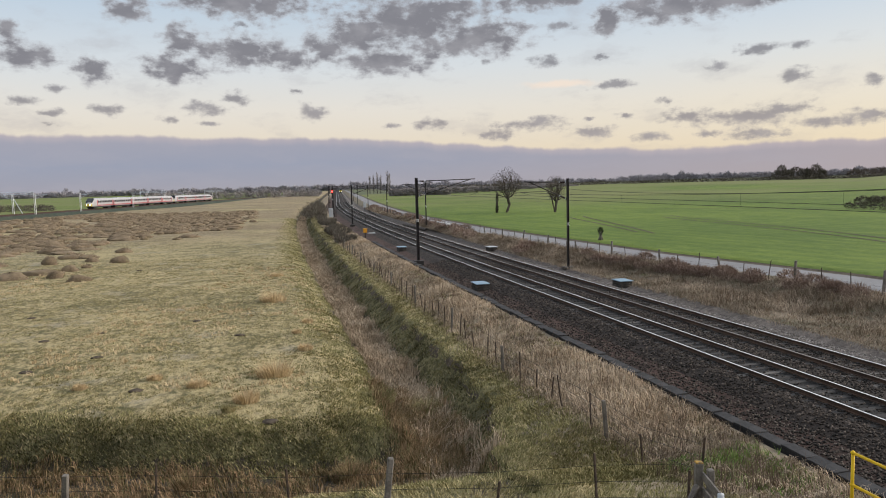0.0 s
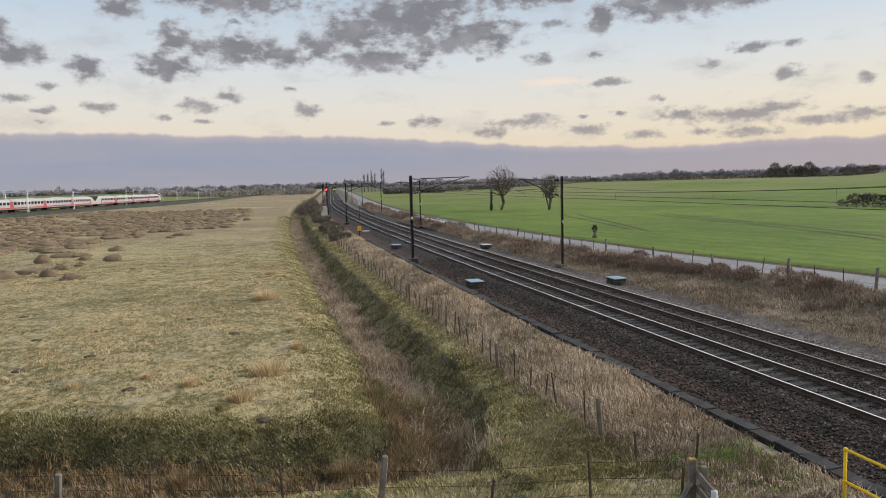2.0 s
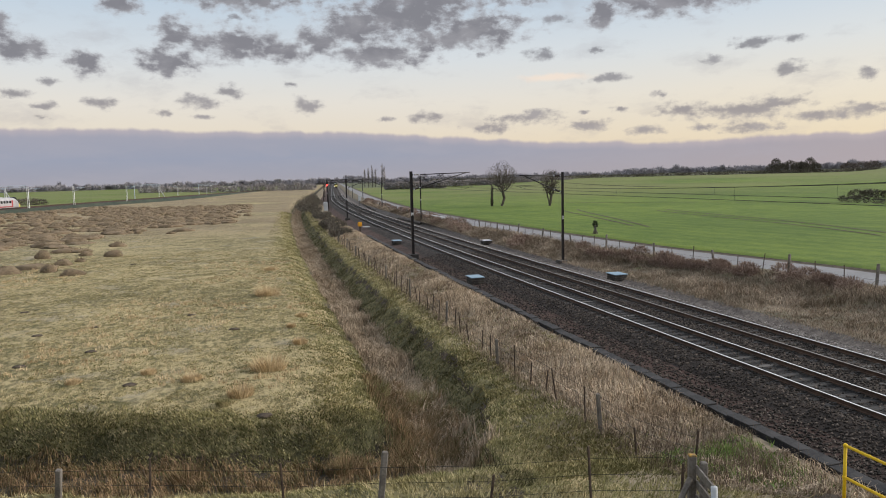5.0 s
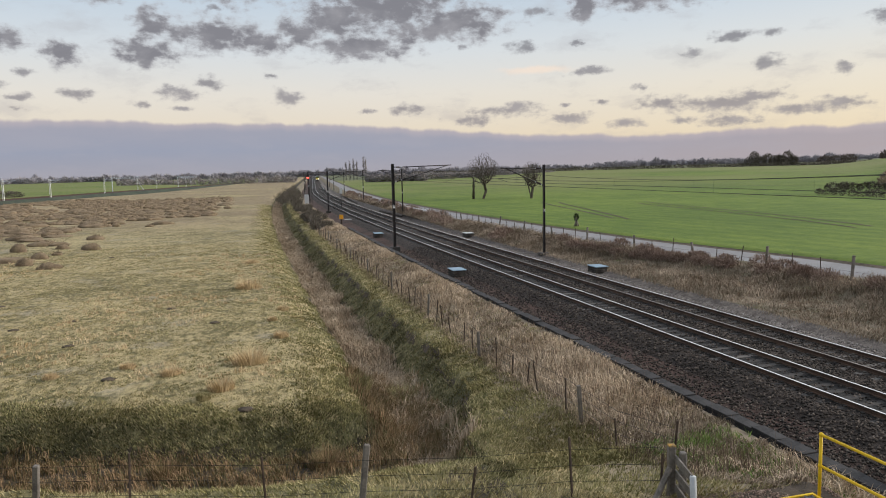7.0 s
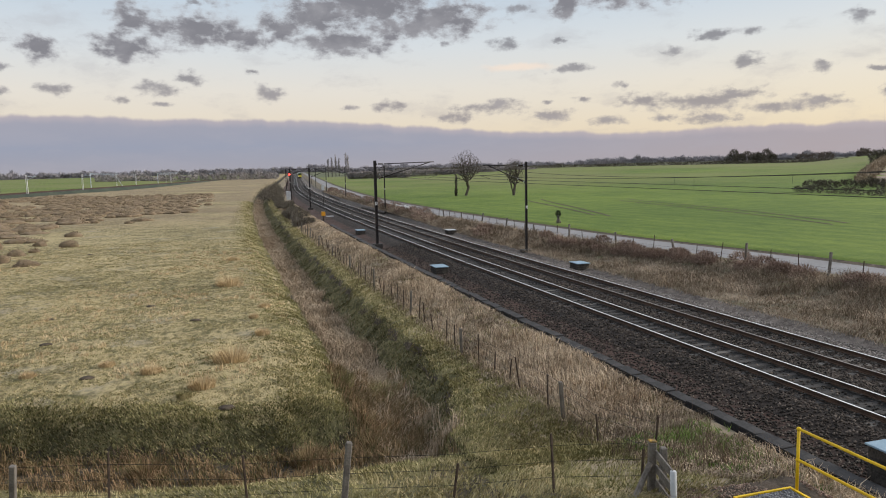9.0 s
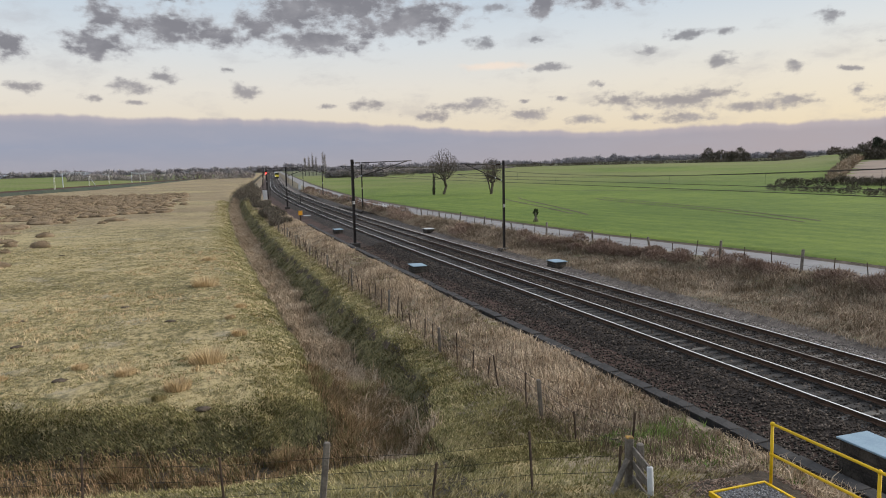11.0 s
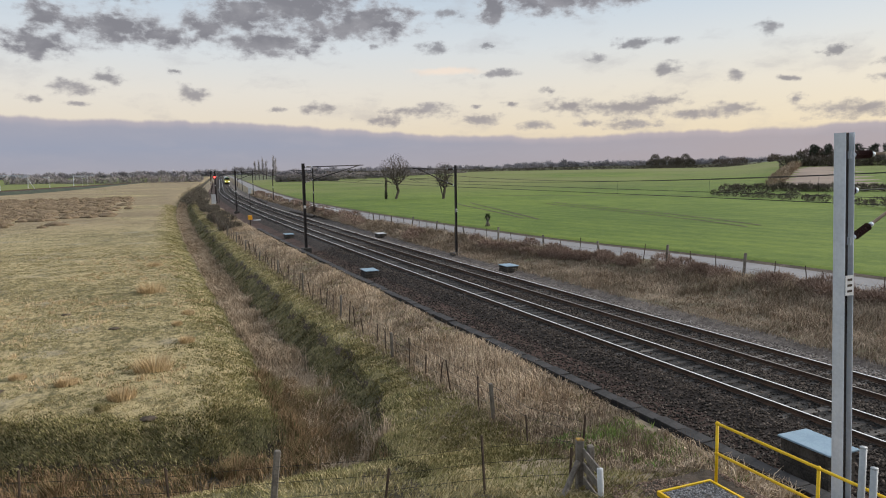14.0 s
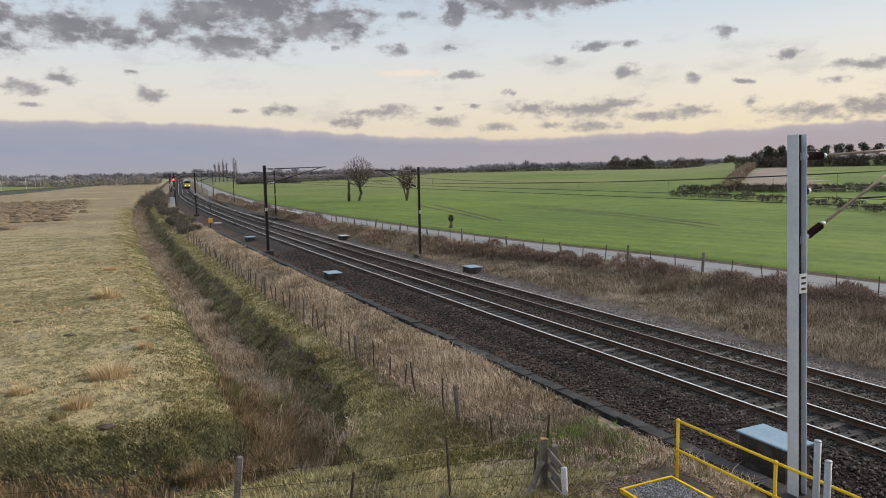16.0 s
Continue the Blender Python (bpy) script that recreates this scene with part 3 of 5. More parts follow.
    idx[(az > 46.9 + (r - 196) * 0.007) & (az < 52.9 - (r - 196) * 0.0147) & (r > 196) & (r < 352)] = 12
    idx[(u < -5) & (r > 700)] = 11
    idx[(u < 0) & (cx < -75 + 0.1474 * (cy - 272) + 8) & (cy > 100)] = 10
    me = ob.data
    me.polygons.foreach_set("material_index", idx.astype(np.int32))
    return tagged(ob, "rough winter pasture, ditch, trackbed and green crop fields", "ground", kind="structure")


build_ground()


# ---- the main line ----
def sweep(name, profile, ys, x0, mat, parent, z0=0.0, label=""):
    """A bar of a given cross-section that follows the line's bend."""
    n = len(profile)
    xs = x0 + bend(ys)
    verts = [(x + px, y, z0 + pz) for x, y in zip(xs, ys) for px, pz in profile]
    faces = [(i * n + j, i * n + (j + 1) % n, (i + 1) * n + (j + 1) % n, (i + 1) * n + j) for i in range(len(ys) - 1) for j in range(n)]
    faces += [tuple(range(n - 1, -1, -1)), tuple(range((len(ys) - 1) * n, len(ys) * n))]
    return mesh_ob(name, verts, faces, mat, parent, label)


TRACK_YS = np.concatenate([np.linspace(-60, 60, 25), np.linspace(66, 330, 45), np.linspace(350, 1500, 24)])
TRACKS = (18.05, 21.45)


def build_track(x0, shiny):
    track = empty("railway_track", label="ballasted railway track with shiny rails on concrete sleepers", category="railway track", group="tracks of the main line")
    web = [(-0.07, -0.16), (0.07, -0.16), (0.07, -0.14), (0.012, -0.12), (0.012, -0.035), (0.036, -0.03), (0.036, -0.006), (-0.036, -0.006), (-0.036, -0.03), (-0.012, -0.035), (-0.012, -0.12), (-0.07, -0.14)]
    head = [(-0.03, -0.008), (0.03, -0.008), (0.03, 0.0), (-0.03, 0.0)]
    for s in (-0.7525, 0.7525):
        rail = sweep("rail", web, TRACK_YS, x0 + s, M["rust"], track)
        sweep("rail_head", head, TRACK_YS, x0 + s, M["steel" if shiny or s > 0 else "dullsteel"], rail, 0.001, "polished running surface")
    bm = bmesh.new()
    add_box(bm, (0, 0, 0), (2.5, 0.27, 0.16), bevel=0.02)
    for s in (-0.7525, 0.7525):
        for o in (-0.13, 0.13):
            add_box(bm, (s + o, 0, 0.1), (0.09, 0.11, 0.05))
    me = bpy.data.meshes.new("sleeper")
    bm.to_mesh(me)
    bm.free()
    me.materials.append(M["concrete"])
    for y in np.arange(6.0, 100.0, 0.65):
        ob = new("sleeper", me)
        ob.parent = track
        ob.location = (x0 + float(bend(y)), y, -0.262)
    items = [((x0 + float(bend(y)), y, -0.245), (2.5, 0.27, 0.16)) for y in np.arange(100.3, 330, 0.65)]
    rest = boxes("distant_sleeper", items, M["concrete"], track)
    rest["kind"] = "stuff"
    return track


for x0 in TRACKS:
    build_track(x0, x0 == TRACKS[0])


def trough_run():
    run = empty("cable_trough", label="black concrete cable trough along the ballast edge", category="cable trough")
    for y in np.arange(3.0, 95.0, 1.0):
        j = random.uniform(-0.025, 0.025)
        ob = new("trough_unit", TROUGH)
        ob.parent = run
        ob.matrix_local = pose(13.62 + float(bend(y)) + j, y, -0.40 + random.uniform(-0.03, 0.03), random.uniform(-1, 1), random.uniform(-3, 3), random.uniform(-1.6, 1.6))
        lid = new("trough_lid", TROUGH_LID)
        lid.parent = ob
        lid.location = (0.0, 0.0, 0.19 + random.uniform(0, 0.012))


bm = bmesh.new()
add_box(bm, (0, 0, 0), (0.36, 0.985, 0.34), bevel=0.015)
TROUGH = bpy.data.meshes.new("trough_unit")
bm.to_mesh(TROUGH), bm.free()
TROUGH.materials.append(M["trough"])
bm = bmesh.new()
add_box(bm, (0, 0, 0), (0.43, 0.975, 0.05), bevel=0.012)
TROUGH_LID = bpy.data.meshes.new("trough_lid")
bm.to_mesh(TROUGH_LID), bm.free()
TROUGH_LID.materials.append(M["trough"])
trough_run()


# ---- overhead line ----
def h_section(bm, h, b=0.25, t=0.02):
    add_box(bm, (-b / 2 + t / 2, 0, h / 2), (t, b, h))
    add_box(bm, (b / 2 - t / 2, 0, h / 2), (t, b, h))


def insulator(a, b, parent, r=0.09, sheds=6):
    bm = bmesh.new()
    a, b = Vector(a), Vector(b)
    add_tube(bm, a, b, r * 0.5, n=10)
    for i in range(sheds):
        c = a.lerp(b, (i + 0.6) / (sheds + 0.2))
        d = (b - a).normalized() * 0.018
        add_tube(bm, c - d, c + d, r, r * 0.72, n=12)
    ob = part("insulator", bm, M["insul"], parent, "brown glazed insulator", smooth=False)
    d = (b - a).normalized() * 0.07
    for p, q in ((a - d, a), (b, b + d)):
        tubes("end_cap", [(p, q, r * 0.55)], M["galv"], ob, "galvanised end cap")
    return ob


def catenary_mast(x, y, z0, top, side, reach, steel, lean=0.0, big=False, arms=True, b=0.25, nod=0.0):
    m = empty("catenary_mast", pose(x, y, z0, nod, lean, 0), "tall dark steel mast carrying overhead wires beside the track" if steel == "mast" else "galvanised steel H-section mast with insulated arms", "mast", "overhead line masts")
    h = top - z0
    bm = bmesh.new()
    h_section(bm, h, b)
    column = part("column", bm, M[steel], m)
    # On the galvanised mast this dark web colour stands for shade between flanges
    boxes("web", [((0, 0, h / 2), (b - 0.042, 0.02, h))], M["mast"], column, "web between the flanges, coloured dark like a shaded recess")
    boxes("footing", [((0, 0, -0.05), (0.9, 0.9, 0.5))], M["concrete"], m, "concrete footing", 0.03)
    plate = boxes("number_plate", [((0, -b / 2 - 0.015, h * (0.61 if big else 0.5)), (b * 0.85, 0.012, 0.42 if big else 0.3))], M["white"], m, "pale number plate")
    boxes("plate_mark", [((0, -b / 2 - 0.024, h * (0.61 if big else 0.5) + dz), (b * 0.5, 0.004, 0.05)) for dz in (-0.12, 0.0, 0.12)], M["stake"], plate)
    if not arms:
        return m
    s = side
    zt, zl = (h - 0.46, h - 2.25) if big else (h - 0.32, h - 1.75)
    e = s * b / 2
    insulator((e + s * 0.16, 0, zt), (e + s * 0.66, 0, zt), m)
    tubes("top_tube", [((e + s * 0.66, 0, zt), (s * reach, 0, zt + 0.1), 0.03 if big else 0.045)], M["tube" if big else "mast"], m)
    dia = Vector((s * (reach - 0.4), 0, zt + 0.08)) - Vector((e, 0, zl))
    dia.normalize()
    a = Vector((e, 0, zl)) + dia * 0.2
    insulator(a, a + dia * 0.5, m)
    tubes("diagonal_tube", [(a + dia * 0.55, (s * (reach - 0.4), 0, zt + 0.08), 0.035 if big else 0.045)], M["tube" if big else "mast"], m)
    zc = 5.95 - z0
    tubes("registration_arm", [((s * reach * 0.42, 0, zc + 0.35), (s * (reach + 0.3), 0, zc + 0.30), 0.018), ((s * (reach + 0.3), 0, zc + 0.3), (s * (reach - 0.6), 0, zc + 0.03), 0.014)], M["mast"], m)
    if big:
        insulator((e + 0.06, 0, h - 1.2), (e + 0.16, 0, h - 1.2), m, 0.11, 1)
        tubes("stay_wire", [((e + 0.2, 0, h - 1.2), (9.0, 0, h - 1.25), 0.012)], M["wire"], m, n=5)
    for zb in (zt, zl):
        boxes("bracket", [((e, 0, zb), (0.1, 0.16, 0.16))], M["galv" if big else "mast"], m)
    return m


LEFT_MASTS = [(13.68, 10.62), (14.23, 67.2), (14.95, 136.0), (14.4, 200.0), (14.4, 262.0), (14.4, 330.0)]
RIGHT_MASTS = [(25.3, 12.0), (25.20, 57.1), (25.4, 116.6), (25.4, 165.0), (25.4, 215.0), (25.4, 275.0), (25.4, 345.0)]
for i, (u, y) in enumerate(LEFT_MASTS):
    x = u + float(bend(y))
    if i == 0:
        catenary_mast(x, y, -0.35, 7.75, 1, 4.6, "galv", -1.1, True, nod=-1.35, b=0.27)
    else:
        catenary_mast(x, y, -0.3, 7.78 if i == 1 else 7.31, 1, 5.8 if i == 1 else 4.8, "mast", 0.1)
for i, (u, y) in enumerate(RIGHT_MASTS[1:]):
    x = u + float(bend(y))
    catenary_mast(x, y, -0.4, 7.34 if i == 0 else 7.4, -1, 3.9, "mast", 0.2, b=0.17)


def overhead_wires(x0, masts):
    """Contact wire, sagging catenary and droppers over one track."""
    line = empty("overhead_line", label="thin dark contact and catenary wires over the track", category="overhead line", group="overhead wires")
    ys = [-45.0] + [y for _, y in masts] + [400.0]
    cat, con, drop = [], [], []
    for a, b in zip(ys, ys[1:]):
        n = 12
        pts = []
        for i in range(n + 1):
            f = i / n
            y = a + (b - a) * f
            pts.append((x0 + float(bend(y)) + 0.2 * math.cos(f * math.pi), y, 6.95 - 0.62 * 4 * f * (1 - f)))
        cat += pts[:-1]
        con += [(p[0], p[1], 5.98) for p in pts[:-1]]
        drop += [(p, (p[0], p[1], 5.98), 0.005) for p in pts[1:-1:2]]
    cable("catenary_wire", cat, 0.010, M["wire"], line)
    cable("contact_wire", con, 0.010, M["wire"], line)
    for d in drop:
        if d[0][1] < 210:
            tubes("dropper", [d], M["wire"], line, n=4)


overhead_wires(TRACKS[0], LEFT_MASTS)
overhead_wires(TRACKS[1], RIGHT_MASTS)


# ---- vegetation ----
def blades(name, x, y, h, w, mat, lean=0.5, z=None, label="", category="grass", seed=1, comb=0.5, curved=False):
    """Many tapered blades standing on the ground, in one mesh, partly combed one way."""
    rng = np.random.default_rng(seed)
    n = len(x)
    z = ground_z(x, y) if z is None else z
    a = rng.uniform(0, 2 * np.pi, n)
    ux, uy = np.cos(a) * w / 2, np.sin(a) * w / 2
    la = np.where(rng.uniform(0, 1, n) < comb, 5.0 * vnoise(x * 0.35, y * 0.35) + rng.normal(0, 0.5, n), rng.uniform(0, 2 * np.pi, n))
    ll = rng.uniform(0.15, 1, n) * lean * h
    base1 = np.stack([x - ux, y - uy, z - 0.02], -1)
    base2 = np.stack([x + ux, y + uy, z - 0.02], -1)
    dx, dy = np.cos(la) * ll, np.sin(la) * ll
    if not curved:
        v = np.stack([base1, base2, np.stack([x + dx, y + dy, z + h], -1)], 1).reshape(-1, 3)
        f = np.arange(3 * n).reshape(-1, 3)
    else:
        mid = np.stack([x + dx * 0.3, y + dy * 0.3, z + h * 0.62], -1)
        side = np.stack([ux, uy, 0 * ux], -1) * 0.75
        tip = np.stack([x + dx * 1.15, y + dy * 1.15, z + h * rng.uniform(0.75, 1.0, n)], -1)
        v = np.stack([base1, base2, mid - side, mid + side, tip], 1).reshape(-1, 3)
        f = (np.arange(n)[:, None, None] * 5 + np.array([(0, 1, 3), (0, 3, 2), (2, 3, 4)])[None]).reshape(-1, 3)
    return tagged(mesh_ob(name, v, f, mat), label, category, kind="stuff")


def scatter(rng, n, x0, x1, y0, y1, power=1.0):
    """Places in a strip that follows the line, denser near the camera."""
    y = y0 + (y1 - y0) * rng.uniform(0, 1, n) ** power
    u = rng.uniform(x0, x1, n)
    return u + bend(y), y


def patchy(x, y, f, lo):
    """Keeps places where slow noise is high, for uneven cover."""
    return rough_noise(x * f, y * f + 5) > lo


def clumped(rng, n, per, x0, x1, y0, y1, power, radius):
    """Blade places gathered in clumps."""
    x, y = scatter(rng, n, x0, x1, y0, y1, power)
    x, y = np.repeat(x, per), np.repeat(y, per)
    r = np.repeat(rng.uniform(0.5, 1.3, n), per) * radius
    return x + rng.normal(0, 1, len(x)) * r, y + rng.normal(0, 1, len(y)) * r * 0.7


def grow():
    rng = np.random.default_rng(7)
    x, y = clumped(rng, 25000, 9, -27, 3.4, 24.5, 90, 1.7, 0.13)
    k = (y > 24.8 + 0.35 * np.maximum(-x, 0)) & (vnoise(x * 0.9, y * 0.9) > -0.45)
    x, y = x[k], y[k]
    blades("pasture_turf", x, y, rng.uniform(0.02, 0.075, len(x)), rng.uniform(0.03, 0.07, len(x)), M["grass"], 1.5, label="short yellow-green tussocky pasture turf", seed=2, comb=0.75)
    x, y = clumped(rng, 1900, 14, -22, 3.6, 26, 80, 1.6, 0.15)
    k = (y > 25.4 + 0.35 * np.maximum(-x, 0)) & (vnoise(x * 0.22 + 3, y * 0.16) > 0.05)
    x, y = x[k], y[k]
    blades("pasture_tufts", x, y, rng.uniform(0.08, 0.26, len(x)), 0.03, M["straw"], 1.2, label="pale straw tufts scattered over the turf", seed=31, curved=True)
    x, y = clumped(rng, 14000, 9, 0.5, 4.7, 22, 200, 1.8, 0.12)
    k = (rng.uniform(0, 1, len(x)) < sstep(x - bend(y) + 0.8 * vnoise(x * 0.6, y * 0.5), 0.8, 4.2)) & (y > 24.3 + 0.35 * np.maximum(-x, 0))
    x, y = x[k], y[k]
    blades("ditch_bank_grass", x, y, rng.uniform(0.03, 0.11, len(x)), 0.05, M["bankgrass"], 1.4, label="green grass on the ditch slope", seed=3, comb=0.7)
    x, y = clumped(rng, 16500, 9, 6.0, 9.9, 16, 200, 1.9, 0.13)
    k = x - bend(y) + bank_turn(x - bend(y), y) > 6.8
    x, y = x[k], y[k]
    sc = x - bend(y) + bank_turn(x - bend(y), y) + 0.28 * vnoise(y * 0.45, 0.3 * x) + 0.22 * vnoise(y * 1.3 + 40, x * 0.7)
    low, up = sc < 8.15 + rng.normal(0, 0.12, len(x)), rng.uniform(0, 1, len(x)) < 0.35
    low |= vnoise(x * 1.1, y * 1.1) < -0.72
    # low blades take the darkened grass, so the slope's shade is coloured in
    for name, k, mat, label, seed in (("bank_foot_grass", low, "shadegrass", "rough grass on the ditch slope, coloured darker for shade", 4), ("bank_crest_grass", ~low & up, "grass", "pale grass on the bank crest", 24),
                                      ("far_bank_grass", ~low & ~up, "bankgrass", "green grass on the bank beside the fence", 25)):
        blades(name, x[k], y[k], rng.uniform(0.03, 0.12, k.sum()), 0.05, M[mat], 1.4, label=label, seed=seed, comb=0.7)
    x, y = clumped(rng, 3400, 24, 4.9, 6.9, 21, 240, 1.7, 0.17)
    k = (y > 29.5) | (rng.uniform(0, 1, len(x)) < 0.3)
    x, y = x[k], y[k]
    tall = 0.65 + 0.35 * vnoise(x * 0.5, y * 0.4)
    blades("ditch_reeds", x, y, rng.uniform(0.25, 0.85, len(x)) * tall, 0.03, M["reed"], 0.9, label="pale brown dry reeds filling the ditch", category="reeds", seed=5, curved=True)
    x, y = clumped(rng, 400, 40, 4.3, 6.9, 21.4, 31, 1.1, 0.2)
    k = x - bend(y) + bank_turn(x - bend(y), y) < 7.2
    x, y = x[k], y[k]
    blades("wet_reeds", x, y, rng.uniform(0.2, 0.85, len(x)) * (0.75 + 0.45 * vnoise(x * 1.2, y * 1.0)), 0.024, M["rust_reed"], 0.7, label="rust-brown and green reeds in the wet ditch end", category="reeds", seed=15, curved=True)
    # verge: mixed straw, weeds and moss in uneven patches
    x, y = clumped(rng, 11000, 13, 9.6, 13.6, 11.5, 150, 2.0, 0.17)
    u = x - bend(y)
    thick = vnoise(x * 0.45, y * 0.3) + 0.6 * vnoise(x * 1.3, y * 1.1)
    k = (u < np.where(y > 19, 13.62, 13.35)) & (thick > -0.85) & ((y > 15.5) | (x < 9.8) | (rng.uniform(0, 1, len(x)) < 0.35))
    x, y, u, thick = x[k], y[k], u[k], thick[k]
    low = np.interp(u, [9.4, 10.2, 12.0, 12.8, 13.3, 13.6], [0.45, 0.8, 1.0, 0.8, 0.7, 0.6]) * (0.75 + 0.35 * thick)
    mixed = thick + rng.normal(0, 0.35, len(x))
    for name, k, mat, label, seed in (("verge_grass", mixed > -0.1, "drygrass", "straw-coloured uneven grass between fence and track", 6), ("verge_undergrowth", mixed <= -0.1, "brush", "brownish tangled weeds between fence and track", 36)):
        blades(name, x[k], y[k], (0.06 + 0.42 * rng.uniform(0, 1, k.sum()) ** 1.7) * low[k], rng.uniform(0.016, 0.036, k.sum()), M[mat], 1.3, label=label, seed=seed, curved=True, comb=0.35)
    x, y = clumped(rng, 1500, 9, 9.4, 13.0, 14, 70, 1.8, 0.14)
    k = vnoise(x * 0.45, y * 0.3) < 0.1
    blades("verge_moss", x[k], y[k], rng.uniform(0.04, 0.14, k.sum()), 0.05, M["greengrass"], 1.6, label="low green grass patches in the verge", seed=37)
    x, y = clumped(rng, 1050, 26, -24, 6.6, 19.6, 23.6, 1.0, 0.2)
    y = y + 0.35 * np.maximum(-x, 0)
    k = ground_z(x, y) < -1.3
    x, y = x[k], y[k]
    blades("cross_ditch_reeds", x, y, rng.uniform(0.10, 0.42, len(x)), 0.026, M["rust_reed"], 0.9, label="brown reeds in the cross ditch", category="reeds", seed=8, curved=True)
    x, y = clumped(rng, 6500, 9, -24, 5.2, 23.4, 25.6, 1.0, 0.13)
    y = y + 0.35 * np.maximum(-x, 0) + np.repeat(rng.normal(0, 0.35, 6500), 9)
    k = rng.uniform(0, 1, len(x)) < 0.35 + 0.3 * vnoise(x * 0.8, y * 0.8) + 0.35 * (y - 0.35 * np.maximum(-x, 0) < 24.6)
    # Darkened blades paint shade on the ditch edge that faces the camera
    blades("ditch_edge_grass", x[k], y[k], rng.uniform(0.04, 0.12, k.sum()), 0.05, M["shadegrass"], 1.4, label="rough grass on the ditch edge, coloured darker for shade", seed=9, comb=0.7)
    blades("ditch_edge_turf", x[~k], y[~k], rng.uniform(0.04, 0.12, (~k).sum()), 0.05, M["bankgrass"], 1.4, label="olive green grass on the ditch edge", seed=29, comb=0.7)
    x, y = clumped(rng, 10000, 9, -14, 12.2, 10.5, 20.5, 1.0, 0.12)
    k = ~((x > 8.5) & (x < 10.6) & (y < 11.3)) & (x - bend(y) < 10.4)
    x, y = x[k], y[k]
    k = vnoise(x * 0.7, y * 0.7) > 0.0
    blades("ramp_grass", x[k], y[k], rng.uniform(0.04, 0.17, k.sum()), 0.032, M["grass"], 1.6, label="mixed grass at the foot of the ramp", seed=10, comb=0.6)
    blades("ramp_turf", x[~k], y[~k], rng.uniform(0.04, 0.14, (~k).sum()), 0.032, M["greengrass"], 1.6, label="green turf at the foot of the ramp", seed=40, comb=0.6)
    x, y = clumped(rng, 300, 14, 10.2, 12.8, 12.2, 17.0, 1.0, 0.16)
    blades("green_weeds", x, y, rng.uniform(0.06, 0.2, len(x)), 0.06, M["weed"], 1.4, label="fresh green weeds beside the trackside path", category="weeds", seed=17)
    x, y = clumped(rng, 1100, 3, 9.2, 12.6, 13, 75, 1.8, 0.14)
    blades("dead_stalks", x, y, rng.uniform(0.35, 1.0, len(x)), 0.016, M["stalk"], 0.45, label="tall dead weed stalks among the verge grass", category="weeds", seed=18)
    # brush on the bank between the line and the lane
    n = 17000
    y = 12 + 210 * rng.uniform(0, 1, n) ** 1.8
    f = rng.uniform(0, 1, n)
    x = 25.0 + (lane(y) - 2.7 - 25.0) * f + bend(y)
    tall = np.repeat(0.45 + f * 0.8, 12) * np.repeat(np.where(patchy(x, y, 0.9, -0.2), 1.0, 0.45), 12)
    x, y = np.repeat(x, 12) + rng.normal(0, 0.2, n * 12), np.repeat(y, 12) + rng.normal(0, 0.2, n * 12)
    blades("bank_brush", x, y, rng.uniform(0.08, 0.65, len(x)) * tall, 0.028, M["brush"], 1.4, curved=True, label="brown brush and dead grass on the bank", category="brush", seed=11)


def stones():
    """Loose ballast: squashed lumps over the trackbed."""
    rng = np.random.default_rng(5)
    n = 70000
    y = 7 + 60 * rng.uniform(0, 1, n) ** 1.9
    u = rng.uniform(13.95, 24.6, n)
    x = u + bend(y)
    k = np.min([np.abs(u - t - s) for t in TRACKS for s in (-0.7525, 0.7525)], axis=0) > 0.12
    k &= (u < 17.25) | (u > 18.85) | (rng.uniform(0, 1, n) < 0.25)
    x, y, u = x[k], y[k], u[k]
    n = len(x)
    r = rng.uniform(0.022, 0.06, n)
    c = np.stack([x, y, ground_z(x, y) + r * 0.25], -1)
    base = np.array([(1, 0, 0), (0, 1, 0), (-1, 0, 0), (0, -1, 0), (0, 0, 0.8), (0, 0, -0.6)], float)
    a = rng.uniform(0, np.pi, n)
    off = base[None] * r[:, None, None] * rng.uniform(0.7, 1.4, (n, 6, 1))
    ox = off[..., 0] * np.cos(a)[:, None] - off[..., 1] * np.sin(a)[:, None] + off[..., 2] * 0.4
    oy = off[..., 0] * np.sin(a)[:, None] + off[..., 1] * np.cos(a)[:, None]
    v = c[:, None] + np.stack([ox, oy, off[..., 2]], -1)
    tri = np.array([(0, 1, 4), (1, 2, 4), (2, 3, 4), (3, 0, 4), (1, 0, 5), (2, 1, 5), (3, 2, 5), (0, 3, 5)])
    for name, k, mat, label in (("ballast_stones", u < 22.6, "stone", "loose dark brown and grey ballast stones"), ("shoulder_stones", u >= 22.6, "stone_grey", "pale pinkish grey ballast stones on the shoulder")):
        f = (np.arange(k.sum())[:, None, None] * 6 + tri[None]).reshape(-1, 3)
        tagged(mesh_ob(name, v[k].reshape(-1, 3), f, M[mat]), label, "ballast", kind="stuff")


stones()


